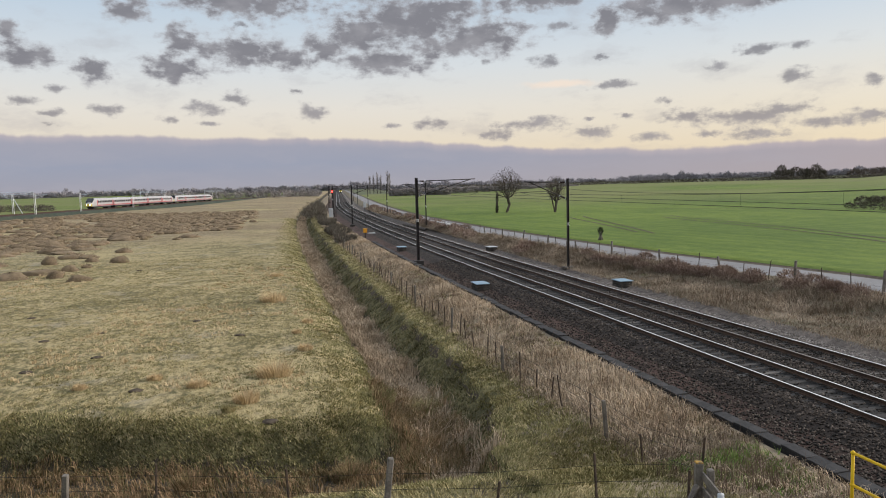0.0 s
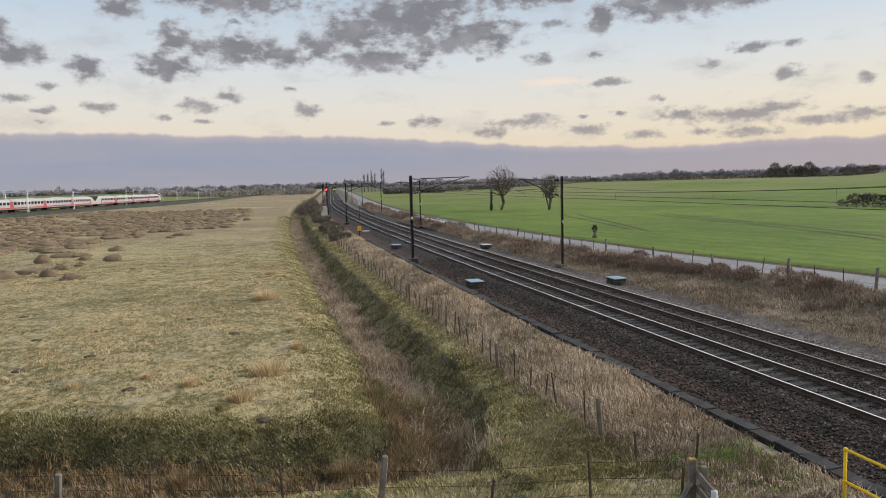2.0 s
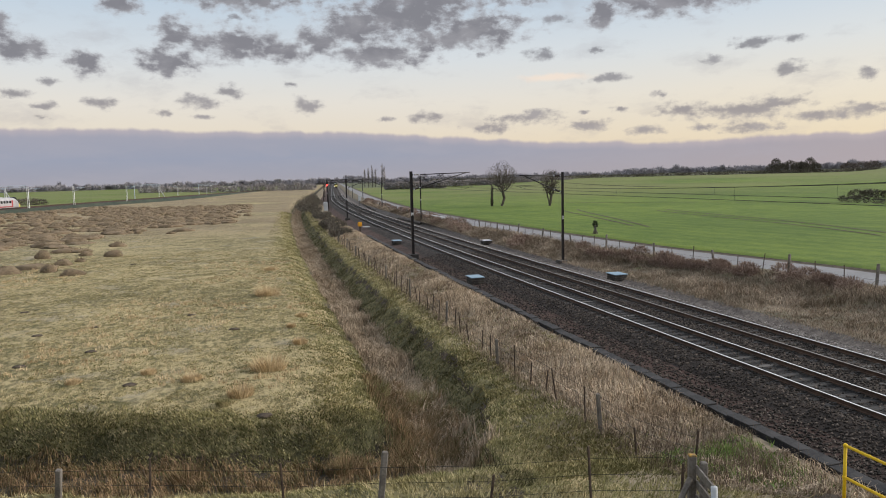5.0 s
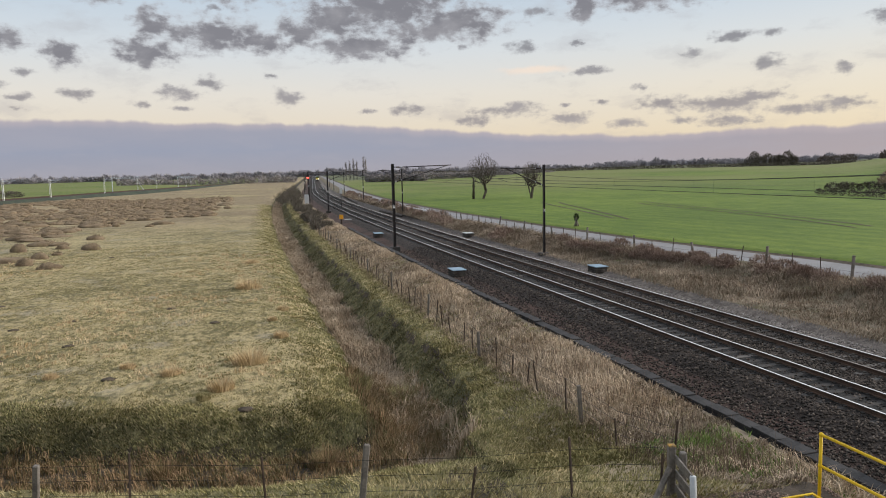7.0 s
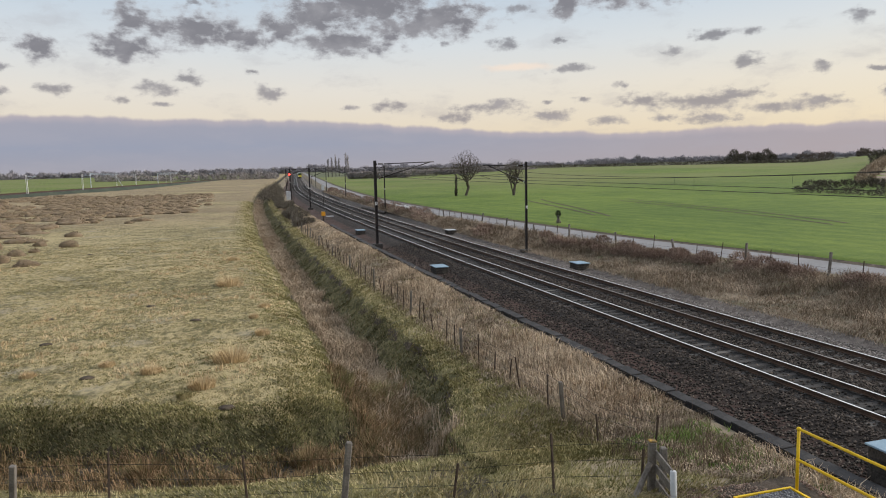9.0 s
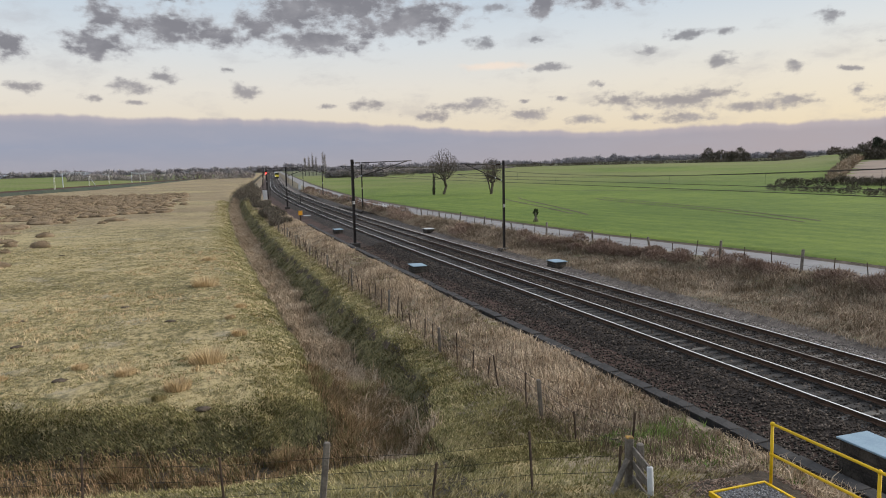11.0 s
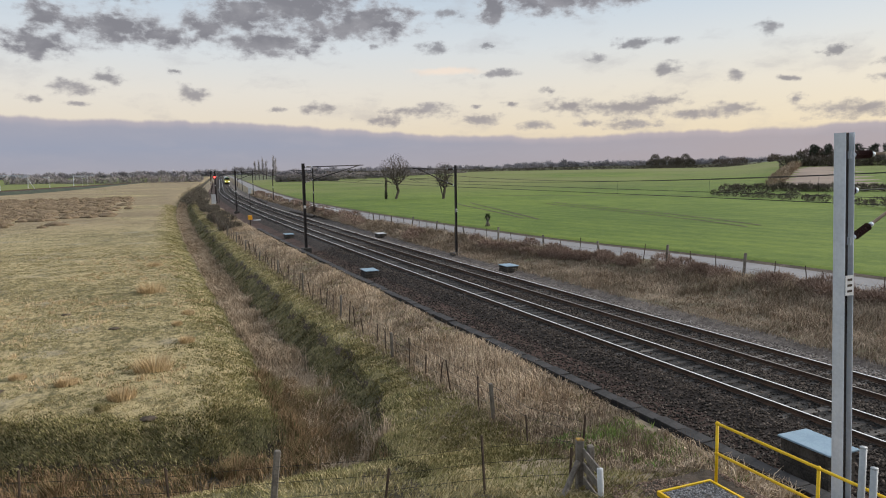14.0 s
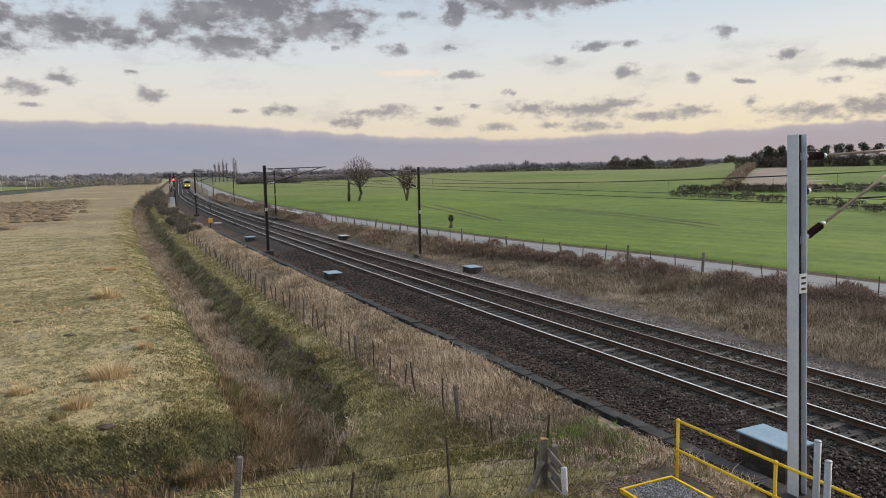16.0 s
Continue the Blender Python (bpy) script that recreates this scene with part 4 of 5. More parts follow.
def pad_gravel():
    rng = np.random.default_rng(9)
    n = 2600
    c = np.stack([rng.uniform(8.76, 9.88, n), rng.uniform(8.86, 10.64, n), np.full(n, 0.955)], -1)
    base = np.array([(1, 0, 0), (0, 1, 0), (-1, 0, 0), (0, -1, 0), (0, 0, 0.8), (0, 0, -0.6)], float)
    v = c[:, None] + base[None] * (rng.uniform(0.012, 0.03, n)[:, None, None] * rng.uniform(0.7, 1.4, (n, 6, 1)))
    tri = np.array([(0, 1, 4), (1, 2, 4), (2, 3, 4), (3, 0, 4), (1, 0, 5), (2, 1, 5), (3, 2, 5), (0, 3, 5)])
    f = (np.arange(n)[:, None, None] * 6 + tri[None]).reshape(-1, 3)
    tagged(mesh_ob("pad_gravel", v.reshape(-1, 3), f, M["chip"]), "loose grey gravel filling the step pad", "gravel", kind="stuff")


def path_stones():
    """Brown chippings trodden into the bare path round the step pad."""
    rng = np.random.default_rng(19)
    n = 5200
    x, y = rng.uniform(7.9, 11.0, n), rng.uniform(7.5, 12.0, n)
    k = ~((np.abs(x - 9.32) < 0.7) & (np.abs(y - 9.75) < 1.02)) & (vnoise(x * 1.1, y * 1.1) > -0.35)
    x, y = x[k], y[k]
    n = len(x)
    base = np.array([(1, 0, 0), (0, 1, 0), (-1, 0, 0), (0, -1, 0), (0, 0, 0.8), (0, 0, -0.6)], float)
    v = np.stack([x, y, ground_z(x, y) + 0.006], -1)[:, None] + base[None] * (rng.uniform(0.012, 0.035, n)[:, None, None] * rng.uniform(0.7, 1.4, (n, 6, 1)))
    tri = np.array([(0, 1, 4), (1, 2, 4), (2, 3, 4), (3, 0, 4), (1, 0, 5), (2, 1, 5), (3, 2, 5), (0, 3, 5)])
    f = (np.arange(n)[:, None, None] * 6 + tri[None]).reshape(-1, 3)
    tagged(mesh_ob("path_stones", v.reshape(-1, 3), f, M["bramble"]), "reddish brown chippings on the bare path", "gravel", kind="stuff")


pad_gravel()
path_stones()
grow()


def tussock(x, y, r, h, n, mat, name="grass_tussock", seed=0, label="straw-coloured grass tussock in the pasture"):
    rng = np.random.default_rng(seed + 100)
    a, q = rng.uniform(0, 2 * np.pi, n), rng.uniform(0, 1, n) ** 0.6 * r
    px, py = np.cos(a) * q, np.sin(a) * q * 0.8
    hh = h * (1 - 0.5 * (q / r) ** 2) * rng.uniform(0.6, 1.1, n)
    out = 0.55 * hh
    w = 0.014
    b = a + np.pi / 2 + rng.uniform(-0.8, 0.8, n)
    v = np.stack([np.stack([px - np.cos(b) * w, py - np.sin(b) * w, 0 * px - 0.03], -1), np.stack([px + np.cos(b) * w, py + np.sin(b) * w, 0 * px - 0.03], -1),
                  np.stack([px + np.cos(a) * out, py + np.sin(a) * out, hh], -1)], 1).reshape(-1, 3)
    ob = mesh_ob(name, v, np.arange(3 * n).reshape(-1, 3), mat)
    ob.location = (x, y, float(ground_z(x, y)))
    return tagged(ob, label, "tussock", "tussocks in the pasture")


def cloud(name, spots, n, size, mat, parent=None, label="", seed=3, up=0.4, wide=0.22):
    """A leafless crown or hedge: many small twig slivers filling rounded lumps."""
    rng = np.random.default_rng(seed)
    spots = np.array(spots, float)
    which = rng.integers(0, len(spots), n)
    c = spots[which]
    d = rng.normal(0, 1, (n, 3))
    d /= np.linalg.norm(d, axis=1)[:, None]
    p = c[:, :3] + d * c[:, 3:6] * (rng.uniform(0.15, 1.0, n) ** 0.45)[:, None]
    a = rng.normal(0, 1, (n, 3)) * size * wide
    b = d * size + rng.normal(0, 0.6, (n, 3)) * size
    b[:, 2] += size * up
    v = np.stack([p - a, p + a, p + b], 1).reshape(-1, 3)
    return mesh_ob(name, v, np.arange(3 * n).reshape(-1, 3), mat, parent, label)


def polar(az, r):
    return r * math.sin(radians(az)), r * math.cos(radians(az))


def bare_tree(x, y, height, seed, label, width, stems=2, fork=0.2):
    """A winter tree: stems that fork again and again to reach points through a rounded crown."""
    rng = np.random.default_rng(seed)
    z0 = float(ground_z(x, y)) - 0.1
    tree = empty("bare_tree", pose(x, y, z0), label, "tree", "bare trees in the field")
    n = 2100
    d = rng.normal(0, 1, (n, 3))
    d /= np.linalg.norm(d, axis=1)[:, None]
    d *= (rng.uniform(0.02, 1.0, n) ** 0.42)[:, None] * (0.86 + 0.14 * np.sin(d[:, 0] * 5 + seed) * np.cos(d[:, 1] * 4 + 1))[:, None]
    pts = d * np.array([width / 2, width / 2, height * 0.37]) + np.array([0.02 * height, 0, height * 0.635])
    nodes, parent, run = [(0.0, 0.0, 0.0)], [-1], [0.0]
    for i in range(stems):
        a = i * 2 * np.pi / stems + 0.3
        last = 0
        for f in (0.4, 1.0):
            nodes.append((np.cos(a) * 0.09 * width * f, np.sin(a) * 0.05 * width * f, height * fork * f * rng.uniform(0.9, 1.2)))
            parent.append(last), run.append(height * fork * f)
            last = len(nodes) - 1
    root = np.array([0.0, 0.0, height * fork])
    N = np.array(nodes + [(0, 0, 0)] * (2 * n))
    Q = np.array(run + [0.0] * (2 * n))
    c = len(nodes)
    for p in pts[np.argsort(np.linalg.norm(pts - root, axis=1))]:
        gap = np.linalg.norm(N[1:c] - p, axis=1)
        j = 1 + int(np.argmin(gap + 0.22 * Q[1:c]))
        mid = (N[j] + p) / 2 + rng.normal(0, 0.05, 3) * gap[j - 1] + np.array([0, 0, 0.05 * gap[j - 1]])
        N[c], N[c + 1] = mid, p
        Q[c], Q[c + 1] = Q[j] + gap[j - 1] / 2, Q[j] + gap[j - 1]
        parent += [j, c]
        c += 2
    rad = np.full(c, 0.0)
    for i in range(c - 1, 0, -1):
        rad[i] = max(rad[i], 0.018 ** 2.3)
        rad[parent[i]] += rad[i]
    rad = np.minimum(rad ** (1 / 2.3), 0.30)
    bm, v, f = bmesh.new(), [], []
    for i in range(1, c):
        a, b = Vector(N[parent[i]]), Vector(N[i])
        ra = min(rad[parent[i]], rad[i] * 1.35)
        if rad[i] > 0.05:
            add_tube(bm, a, b, ra, rad[i], n=6)
            continue
        s = (b - a).orthogonal().normalized()
        t = s.cross((b - a).normalized())
        k = len(v)
        for q in range(3):
            o = s * math.cos(q * 2.094) + t * math.sin(q * 2.094)
            v += [a + o * ra, b + o * rad[i] * 0.8]
        f += [(k + 2 * q, k + (2 * q + 2) % 6, k + (2 * q + 3) % 6, k + 2 * q + 1) for q in range(3)]
    part("trunk", bm, M["bark"], tree, "grey-brown trunk and limbs")
    mesh_ob("crown", v, f, M["twig"], tree, "fine bare twigs")
    return tree


# two lone trees in the crop field
tx, ty = polar(18.27, 157.0)
bare_tree(tx, ty, 10.3, 8, "large bare tree standing alone in the green field", 8.4, 2, 0.16)
ix, iy = polar(17.50, 157.0)
ivy = empty("ivy_trunk", pose(ix, iy, 0.4), "ivy-clad dead trunk beside the large bare tree", "tree trunk")
tubes("stem", [((0, 0, 0), (0.1, 0, 4.6), 0.3, 0.15)], M["bark"], ivy)
cloud("ivy_cover", [(0, 0, 1.0, 0.32, 0.32, 1.1), (0.05, 0, 3.0, 0.28, 0.28, 1.5)], 800, 0.12, M["ivy"], ivy)
tx, ty = polar(22.05, 153.0)
bare_tree(tx, ty, 8.3, 11, "smaller bare tree standing alone in the green field", 5.2, 2, 0.26)


# ---- hedges and distant woods ----
def wood(name, az0, az1, r, z0, hmin, hmax, mat, label, n=5000, size=1.6, seed=4, step=0.35, category="wood", jit=10.0):
    rnd = random.Random(seed)
    spots, az = [], az0
    while az < az1:
        x, y = polar(az, r + rnd.uniform(-jit, jit))
        h = rnd.uniform(hmin, hmax) * (1.35 if rnd.random() < 0.12 else 1.0)
        w = r * math.radians(step) * rnd.uniform(0.6, 1.1)
        spots.append((x, y, z0 + h * 0.5, w, w, h * 0.5))
        az += step * rnd.uniform(0.5, 1.2)
    ob = cloud(name, spots, n, size, mat, None, "", seed)
    return tagged(ob, label, category, kind="stuff")


wood("far_wood", -26, 9, 1300, -1.5, 6, 11, M["farwood"], "line of leafless trees along the horizon, coloured pale for haze", 60000, 2.2, 4, 0.35)
wood("far_wood", 8.5, 30, 900, 0.0, 4.5, 7.5, M["farwood"], "line of leafless trees along the horizon, coloured pale for haze", 46000, 1.7, 5, 0.35)
wood("far_wood", 28, 62, 1100, 1.5, 6, 9.5, M["farwood"], "line of leafless trees along the horizon, coloured pale for haze", 60000, 2.0, 6, 0.35)
wood("near_wood", 9.2, 13.6, 430, 0.3, 3.4, 4.8, M["midwood"], "dark leafless wood behind the green field", 24000, 0.6, 7, 0.4)
wood("near_wood", 13.4, 24.0, 470, 1.2, 2.4, 4.0, M["midwood"], "leafless wood thinning out along the field edge", 30000, 0.6, 27, 0.4)
wood("dark_hedge", 13, 48, 505, 3.4, 1.6, 2.3, M["hedge"], "long dark hedge along the far field edge", 22000, 0.55, 8, 0.3, "hedge")
wood("copse", 38.2, 41.2, 520, 3.6, 5.5, 7.5, M["hedge"], "small dark copse on the field edge", 9000, 0.6, 9, 0.45, "copse")
wood("bare_copse", 43.0, 44.6, 540, 3.6, 5.0, 6.5, M["twig"], "round leafless tree on the field edge", 2600, 0.7, 10, 0.8, "copse")
wood("bare_copse", 46.6, 47.4, 500, 3.6, 7.0, 8.5, M["twig"], "pale leafless tree on the field edge", 1500, 0.7, 12, 0.6, "copse")
wood("bare_copse", 49.0, 50.4, 380, 4.0, 8, 9.5, M["twig"], "pale leafless trees beside the pines", 2600, 0.8, 13, 0.5, "copse")
wood("hill_wood", 47.5, 64, 365, 3.6, 4.6, 6.0, M["hedge"], "dark thicket along the hill", 30000, 0.6, 14, 0.5)
wood("mid_hedge", 43.2, 64, 172, 0.45, 1.5, 2.0, M["hedge"], "low dark hedge across the green field", 26000, 0.22, 15, 0.3, "hedge", 0.5)
rnd = random.Random(16)
spots = []
for i in range(34):
    f = min(1.2, max(0.0, i / 28 + rnd.uniform(-0.012, 0.012)))
    x, y = polar(42.7 + 14.0 * f, 153 - 49 * f)
    h = rnd.uniform(0.8, 1.5)
    spots.append((x, y, float(ground_z(x, y)) + h * 0.55, rnd.uniform(0.6, 1.5), 0.6, h * 0.5))
tagged(cloud("field_bushes", spots, 13000, 0.16, M["hedge"], seed=16), "row of small bushes beside the field track", "bushes", kind="stuff")
spots = []
rnd = random.Random(31)
for i in range(34):
    r = 196 + i * 4.6
    x, y = polar(46.8 + 1.3 * i / 33 + rnd.uniform(-0.08, 0.08), r)
    spots.append((x, y, float(ground_z(x, y)) + 1.2, 1.3, 2.4, rnd.uniform(1.1, 1.8)))
tagged(cloud("hill_hedge", spots, 16000, 0.4, M["brush"], seed=17), "reddish overgrown hedge running up the hill", "hedge", kind="stuff")
wood("far_orchard_hedge", -19.5, -15.5, 330, 0.0, 2.5, 3.2, M["hedge"], "rounded dark bushes beyond the far line", 4000, 0.4, 18, 0.9, "bushes")
wood("line_hedge", -9, 3.5, 620, -1.0, 4.0, 7.0, M["midwood"], "dark hedge beyond the pasture", 16000, 0.8, 19, 0.4, "hedge")
for i, (az, r, h) in enumerate(((49.2, 372, 9.4), (50.1, 372, 9.6), (50.9, 372, 8.2), (51.9, 372, 9.2), (52.8, 372, 9.0), (53.7, 372, 9.8), (54.4, 372, 9.2), (55.2, 372, 9.9), (56.0, 372, 9.3), (57.2, 372, 9.6), (58.4, 372, 9.5))):
    x, y = polar(az, r)
    t = empty("pine_tree", pose(x, y, 4.2), "dark pine with a bare stem on the hilltop", "tree", "pines on the hill")
    tubes("stem", [((0, 0, 0), (0.2, 0, h * 0.9), 0.2, 0.1)], M["bark"], t, n=6)
    rnd = random.Random(i)
    cloud("crown", [(rnd.uniform(-1.5, 1.5), rnd.uniform(-1, 1), h * f, 1.9 * (1.2 - f) * 2.2, 1.8, h * 0.09) for f in (0.62, 0.72, 0.8, 0.88, 0.95)], 900, 0.5, M["pine"], t, seed=i)
for i, (az, h) in enumerate(((7.45, 13.0), (7.75, 13.5), (8.05, 15.5), (8.3, 13), (8.85, 16.5), (9.0, 15))):
    x, y = polar(az, 560)
    t = empty("poplar_tree", pose(x, y, 0.0), "slender leafless poplar in a distant row", "tree", "row of poplars")
    tubes("stem", [((0, 0, 0), (0, 0, h), 0.3, 0.05)], M["bark"], t, n=6)
    cloud("crown", [(0, 0, h * f, 1.3 * (1.15 - f), 1.2, h * 0.16) for f in (0.35, 0.5, 0.65, 0.8, 0.92)], 260, 0.7, M["midwood"], t, seed=i, up=1.6, wide=0.12)

# scrub beside the line, and reddish thicket at the bend
spots = []
rnd = random.Random(3)
for i in range(60):
    far = i < 26
    y = rnd.uniform(182, 240) if far else rnd.uniform(100, 185)
    x = (rnd.uniform(6.0, 11.5) if far else rnd.uniform(9.8, 12.6)) + float(bend(y))
    h = rnd.uniform(1.8, 4.2) if far else rnd.uniform(0.35, 0.9)
    spots.append((x, y, float(ground_z(x, y)) + h * 0.42, 1.7 if far else 0.9, 2.2, h * 0.55))
tagged(cloud("trackside_scrub", spots, 52000, 0.26, M["hedge"], seed=21, wide=0.07, up=0.9), "brown leafless scrub along the railway fence", "scrub", kind="stuff")
spots = []
for i in range(26):
    y = rnd.uniform(70, 230)
    x = 25.6 + rnd.uniform(0, 2.0) + float(bend(y))
    spots.append((x, y, float(ground_z(x, y)) + 0.4, 0.9, 1.6, rnd.uniform(0.3, 0.7)))
tagged(cloud("lane_scrub", spots, 26000, 0.15, M["bramble"], seed=22, wide=0.14), "reddish brown scrub between line and lane", "scrub", kind="stuff")
spots = []
for i in range(40):
    y = rnd.uniform(20, 62)
    x = float(lane(y)) - rnd.uniform(2.6, 4.6) + float(bend(y))
    spots.append((x, y, float(ground_z(x, y)) + 0.25, 0.7, 1.0, rnd.uniform(0.25, 0.6)))
tagged(cloud("bramble", spots, 60000, 0.11, M["bramble"], seed=23, wide=0.13), "tangled reddish brambles below the lane fence", "brambles", kind="stuff")

def far_x(y):
    return -65.1 + 0.1474 * (y - 272.3)


def far_z(y):
    return 1.35 - 0.0052 * (max(y, 200.0) - 272.3)


# rush tussocks over the wet end of the pasture
rng = np.random.default_rng(12)
MOUNDS = [(-25.5, 90.6, 0.9, 0.95), (-23.4, 80.2, 2.2, 0.47), (-21.0, 76.2, 0.8, 0.7), (-18.0, 72.2, 1.1, 0.56), (-25.0, 76.3, 1.7, 0.71), (-21.1, 81.6, 0.9, 0.64), (-21.4, 92.4, 0.8, 0.54), (-17.7, 89.2, 1.1, 0.69), (-20.1, 104.0, 1.1, 0.6), (-30.1, 108.7, 2.2, 0.64), (-36.2, 112.1, 2.0, 0.59), (-26.4, 130.5, 1.5, 0.59), (-22.7, 135.1, 1.5, 0.6), (-39.7, 129.9, 1.4, 0.68), (-34.1, 121.9, 2.2, 0.72), (-20.3, 85.0, 0.6, 0.33)]
tus = [(x, y, 0, w, w * 0.7, h) for x, y, w, h in MOUNDS]
while len(tus) < 1150:
    y = 80 + 185 * rng.uniform() ** 0.8
    x = rng.uniform(-110, 0)
    az = math.degrees(math.atan2(x, y))
    near = np.interp(az, [-24, -17, -12, -10, -7, -3.0, -1.0], [96, 96, 102, 122, 128, 150, 200])
    if az < -26 or az > -1.5 or math.hypot(x, y) < near * rng.uniform(0.94, 1.15) or x < far_x(y) + 11:
        continue
    if vnoise(x * 0.13, y * 0.09) < -0.25 - (y - 120) * 0.004:
        continue
    w = rng.uniform(0.5, 1.5)
    tus.append((x, y, -0.92, w * 1.3, w, rng.uniform(0.3, 0.6)))
def domes(name, lumps, mat):
    """Rounded tussock bodies, uneven, in one mesh."""
    rng = np.random.default_rng(44)
    na, nr = 10, 4
    a, e = np.meshgrid(np.arange(na) * 2 * np.pi / na, np.linspace(-0.25, np.pi / 2 * 0.96, nr + 1), indexing="ij")
    unit = np.stack([np.cos(a) * np.cos(e), np.sin(a) * np.cos(e), np.sin(e)], -1).reshape(-1, 3)
    L = np.array(lumps)
    v = L[:, None, :3] + unit[None] * L[:, None, 3:6] * rng.uniform(0.8, 1.15, (len(L), len(unit), 1))
    w = nr + 1
    q = np.array([(i * w + j, ((i + 1) % na) * w + j, ((i + 1) % na) * w + j + 1, i * w + j + 1) for i in range(na) for j in range(nr)])
    f = (np.arange(len(L))[:, None, None] * len(unit) + q[None]).reshape(-1, 4)
    return mesh_ob(name, v.reshape(-1, 3), f, mat, smooth=True)


tus = [(x, y, float(ground_z(x, y)) + 0.03, a, b, c) for x, y, z, a, b, c in tus]
tagged(domes("rush_mounds", tus, M["dome"]), "brown rounded rush mounds over wet pasture", "rushes", kind="stuff")
tagged(cloud("rush_tussocks", tus, 150000, 0.2, M["rush"], seed=24, up=0.9, wide=0.09), "brown rounded rush tussocks scattered over wet pasture", "rushes", kind="stuff")
TUSSOCKS = (
    (-0.4, 52.8, 0.9, 1.0, "straw"), (-0.1, 68.1, 0.7, 0.5, "straw"), (-0.3, 31.8, 0.75, 0.85, "straw"), (-1.4, 28.1, 0.45, 0.6, "straw"),
    (-2.0, 27.2, 0.25, 0.3, "grass"), (-8.3, 32.2, 0.3, 0.3, "straw"), (-5.4, 32.6, 0.3, 0.3, "straw"), (-3.5, 31.0, 0.4, 0.35, "straw"),
    (1.2, 36.5, 0.35, 0.4, "straw"), (1.6, 44.0, 0.35, 0.35, "straw"), (0.9, 40.5, 0.25, 0.3, "straw"), (3.9, 29.0, 0.55, 0.85, "greengrass"), (5.7, 28.2, 0.6, 0.9, "greengrass"),
    (5.0, 25.0, 0.7, 0.8, "rust_reed"), (4.3, 23.0, 0.7, 0.7, "rust_reed"), (2.0, 22.5, 0.6, 0.6, "rust_reed"), (-3.0, 23.5, 0.7, 0.6, "rust_reed"),
)
TUS_LABEL = {"straw": "straw-coloured grass tussock on the pasture edge", "rush": "brown rush tussock in the pasture", "grass": "small pale green grass tussock",
             "greengrass": "dark green rush clump in the ditch", "rust_reed": "rust-brown reed clump in the ditch"}
for i, (x, y, r, h, mat) in enumerate(TUSSOCKS):
    tussock(x, y, r, h, 520, M[mat], seed=i, label=TUS_LABEL[mat])
for i, (x, y) in enumerate(((-12.8, 43.3), (-10.2, 44.6), (-5.0, 46.5), (-14.0, 79.6), (-5.9, 31.0), (-0.5, 25.9), (-8.9, 38.0), (-11.5, 36.0), (-2.2, 41.0), (-16.0, 52.0))):
    bm = bmesh.new()
    bmesh.ops.create_icosphere(bm, subdivisions=2, radius=1.0)
    for v in bm.verts:
        v.co = Vector((v.co.x * 0.3, v.co.y * 0.22, v.co.z * 0.09)) * (1 + 0.25 * noise.noise(v.co * 2 + Vector((i, 0, 0))))
    hill = part("molehill", bm, M["soil"])
    hill.location = (x, y, float(ground_z(x, y)) + 0.01)
    tagged(hill, "small dark molehill in the pasture turf", "molehill", "molehills")


# dark wheel tracks curving through the young crop
def wheel_track(pts, w=0.35):
    v, f = [], []
    for i, (x, y) in enumerate(pts):
        a, b = pts[max(i - 1, 0)], pts[min(i + 1, len(pts) - 1)]
        d = Vector((b[0] - a[0], b[1] - a[1], 0)).normalized()
        n = Vector((-d.y, d.x, 0)) * w / 2
        for s in (-1, 1):
            px, py = x + s * n.x, y + s * n.y
            v.append((px, py, float(ground_z(px, py)) + 0.03))
    f = [(2 * i, 2 * i + 1, 2 * i + 3, 2 * i + 2) for i in range(len(pts) - 1)]
    tagged(mesh_ob("wheel_track", v, f, M["soil"]), "dark tractor wheel track through the crop", "wheel track", "wheel tracks in the crop", "structure")


for az0, az1, r0, r1 in ((22.9, 28.4, 135, 92), (24.2, 29.6, 135, 90), (30.2, 45.0, 128, 80), (30.8, 46.0, 132, 82), (22.0, 52.0, 170, 146), (14.0, 46.0, 330, 300), (12.0, 44.0, 240, 205)):
    wheel_track([polar(az0 + (az1 - az0) * f, r0 + (r1 - r0) * f ** 0.75) for f in np.linspace(0, 1, 24)], 0.4 if r0 < 140 else 0.7)


# ---- fences ----
def fence_post(h, w, mat, name="post"):
    bm = bmesh.new()
    add_box(bm, (0, 0, h / 2 - 0.15), (w, w, h + 0.3), bevel=w * 0.15)
    me = bpy.data.meshes.new(name)
    bm.to_mesh(me), bm.free()
    me.materials.append(mat)
    return me


def fence(spots, meshes, label, heights, wires, group=""):
    f = empty("wire_fence", label=label, category="fence", group=group)
    tops = []
    for i, (x, y, k) in enumerate(spots):
        ob = new("post" if k == 0 else "stake", meshes[k])
        ob.parent = f
        z = float(ground_z(x, y))
        ob.matrix_local = pose(x, y, z, random.uniform(-7, 7), random.uniform(-8, 8), random.uniform(-20, 20)) @ Matrix.Diagonal((1, 1, random.uniform(0.68, 1.08), 1))
        tops.append((x, y, z))
    for h in wires:
        cable("wire", [(a[0], a[1], a[2] + h) for a in tops], 0.004, M["wire"], f)
    return f


WOOD_POST, STAKE = fence_post(1.25, 0.11, M["timber"]), fence_post(1.2, 0.045, M["stake"], "stake")
spots = []
for i, y in enumerate(np.arange(14.5, 120, 1.55)):
    y = y + random.uniform(-0.4, 0.4)
    if i % 6 == 3 or random.random() < 0.85:
        spots.append((9.75 + float(bend(y)) + random.uniform(-0.12, 0.12), y, 0 if i % 6 == 3 else 1))
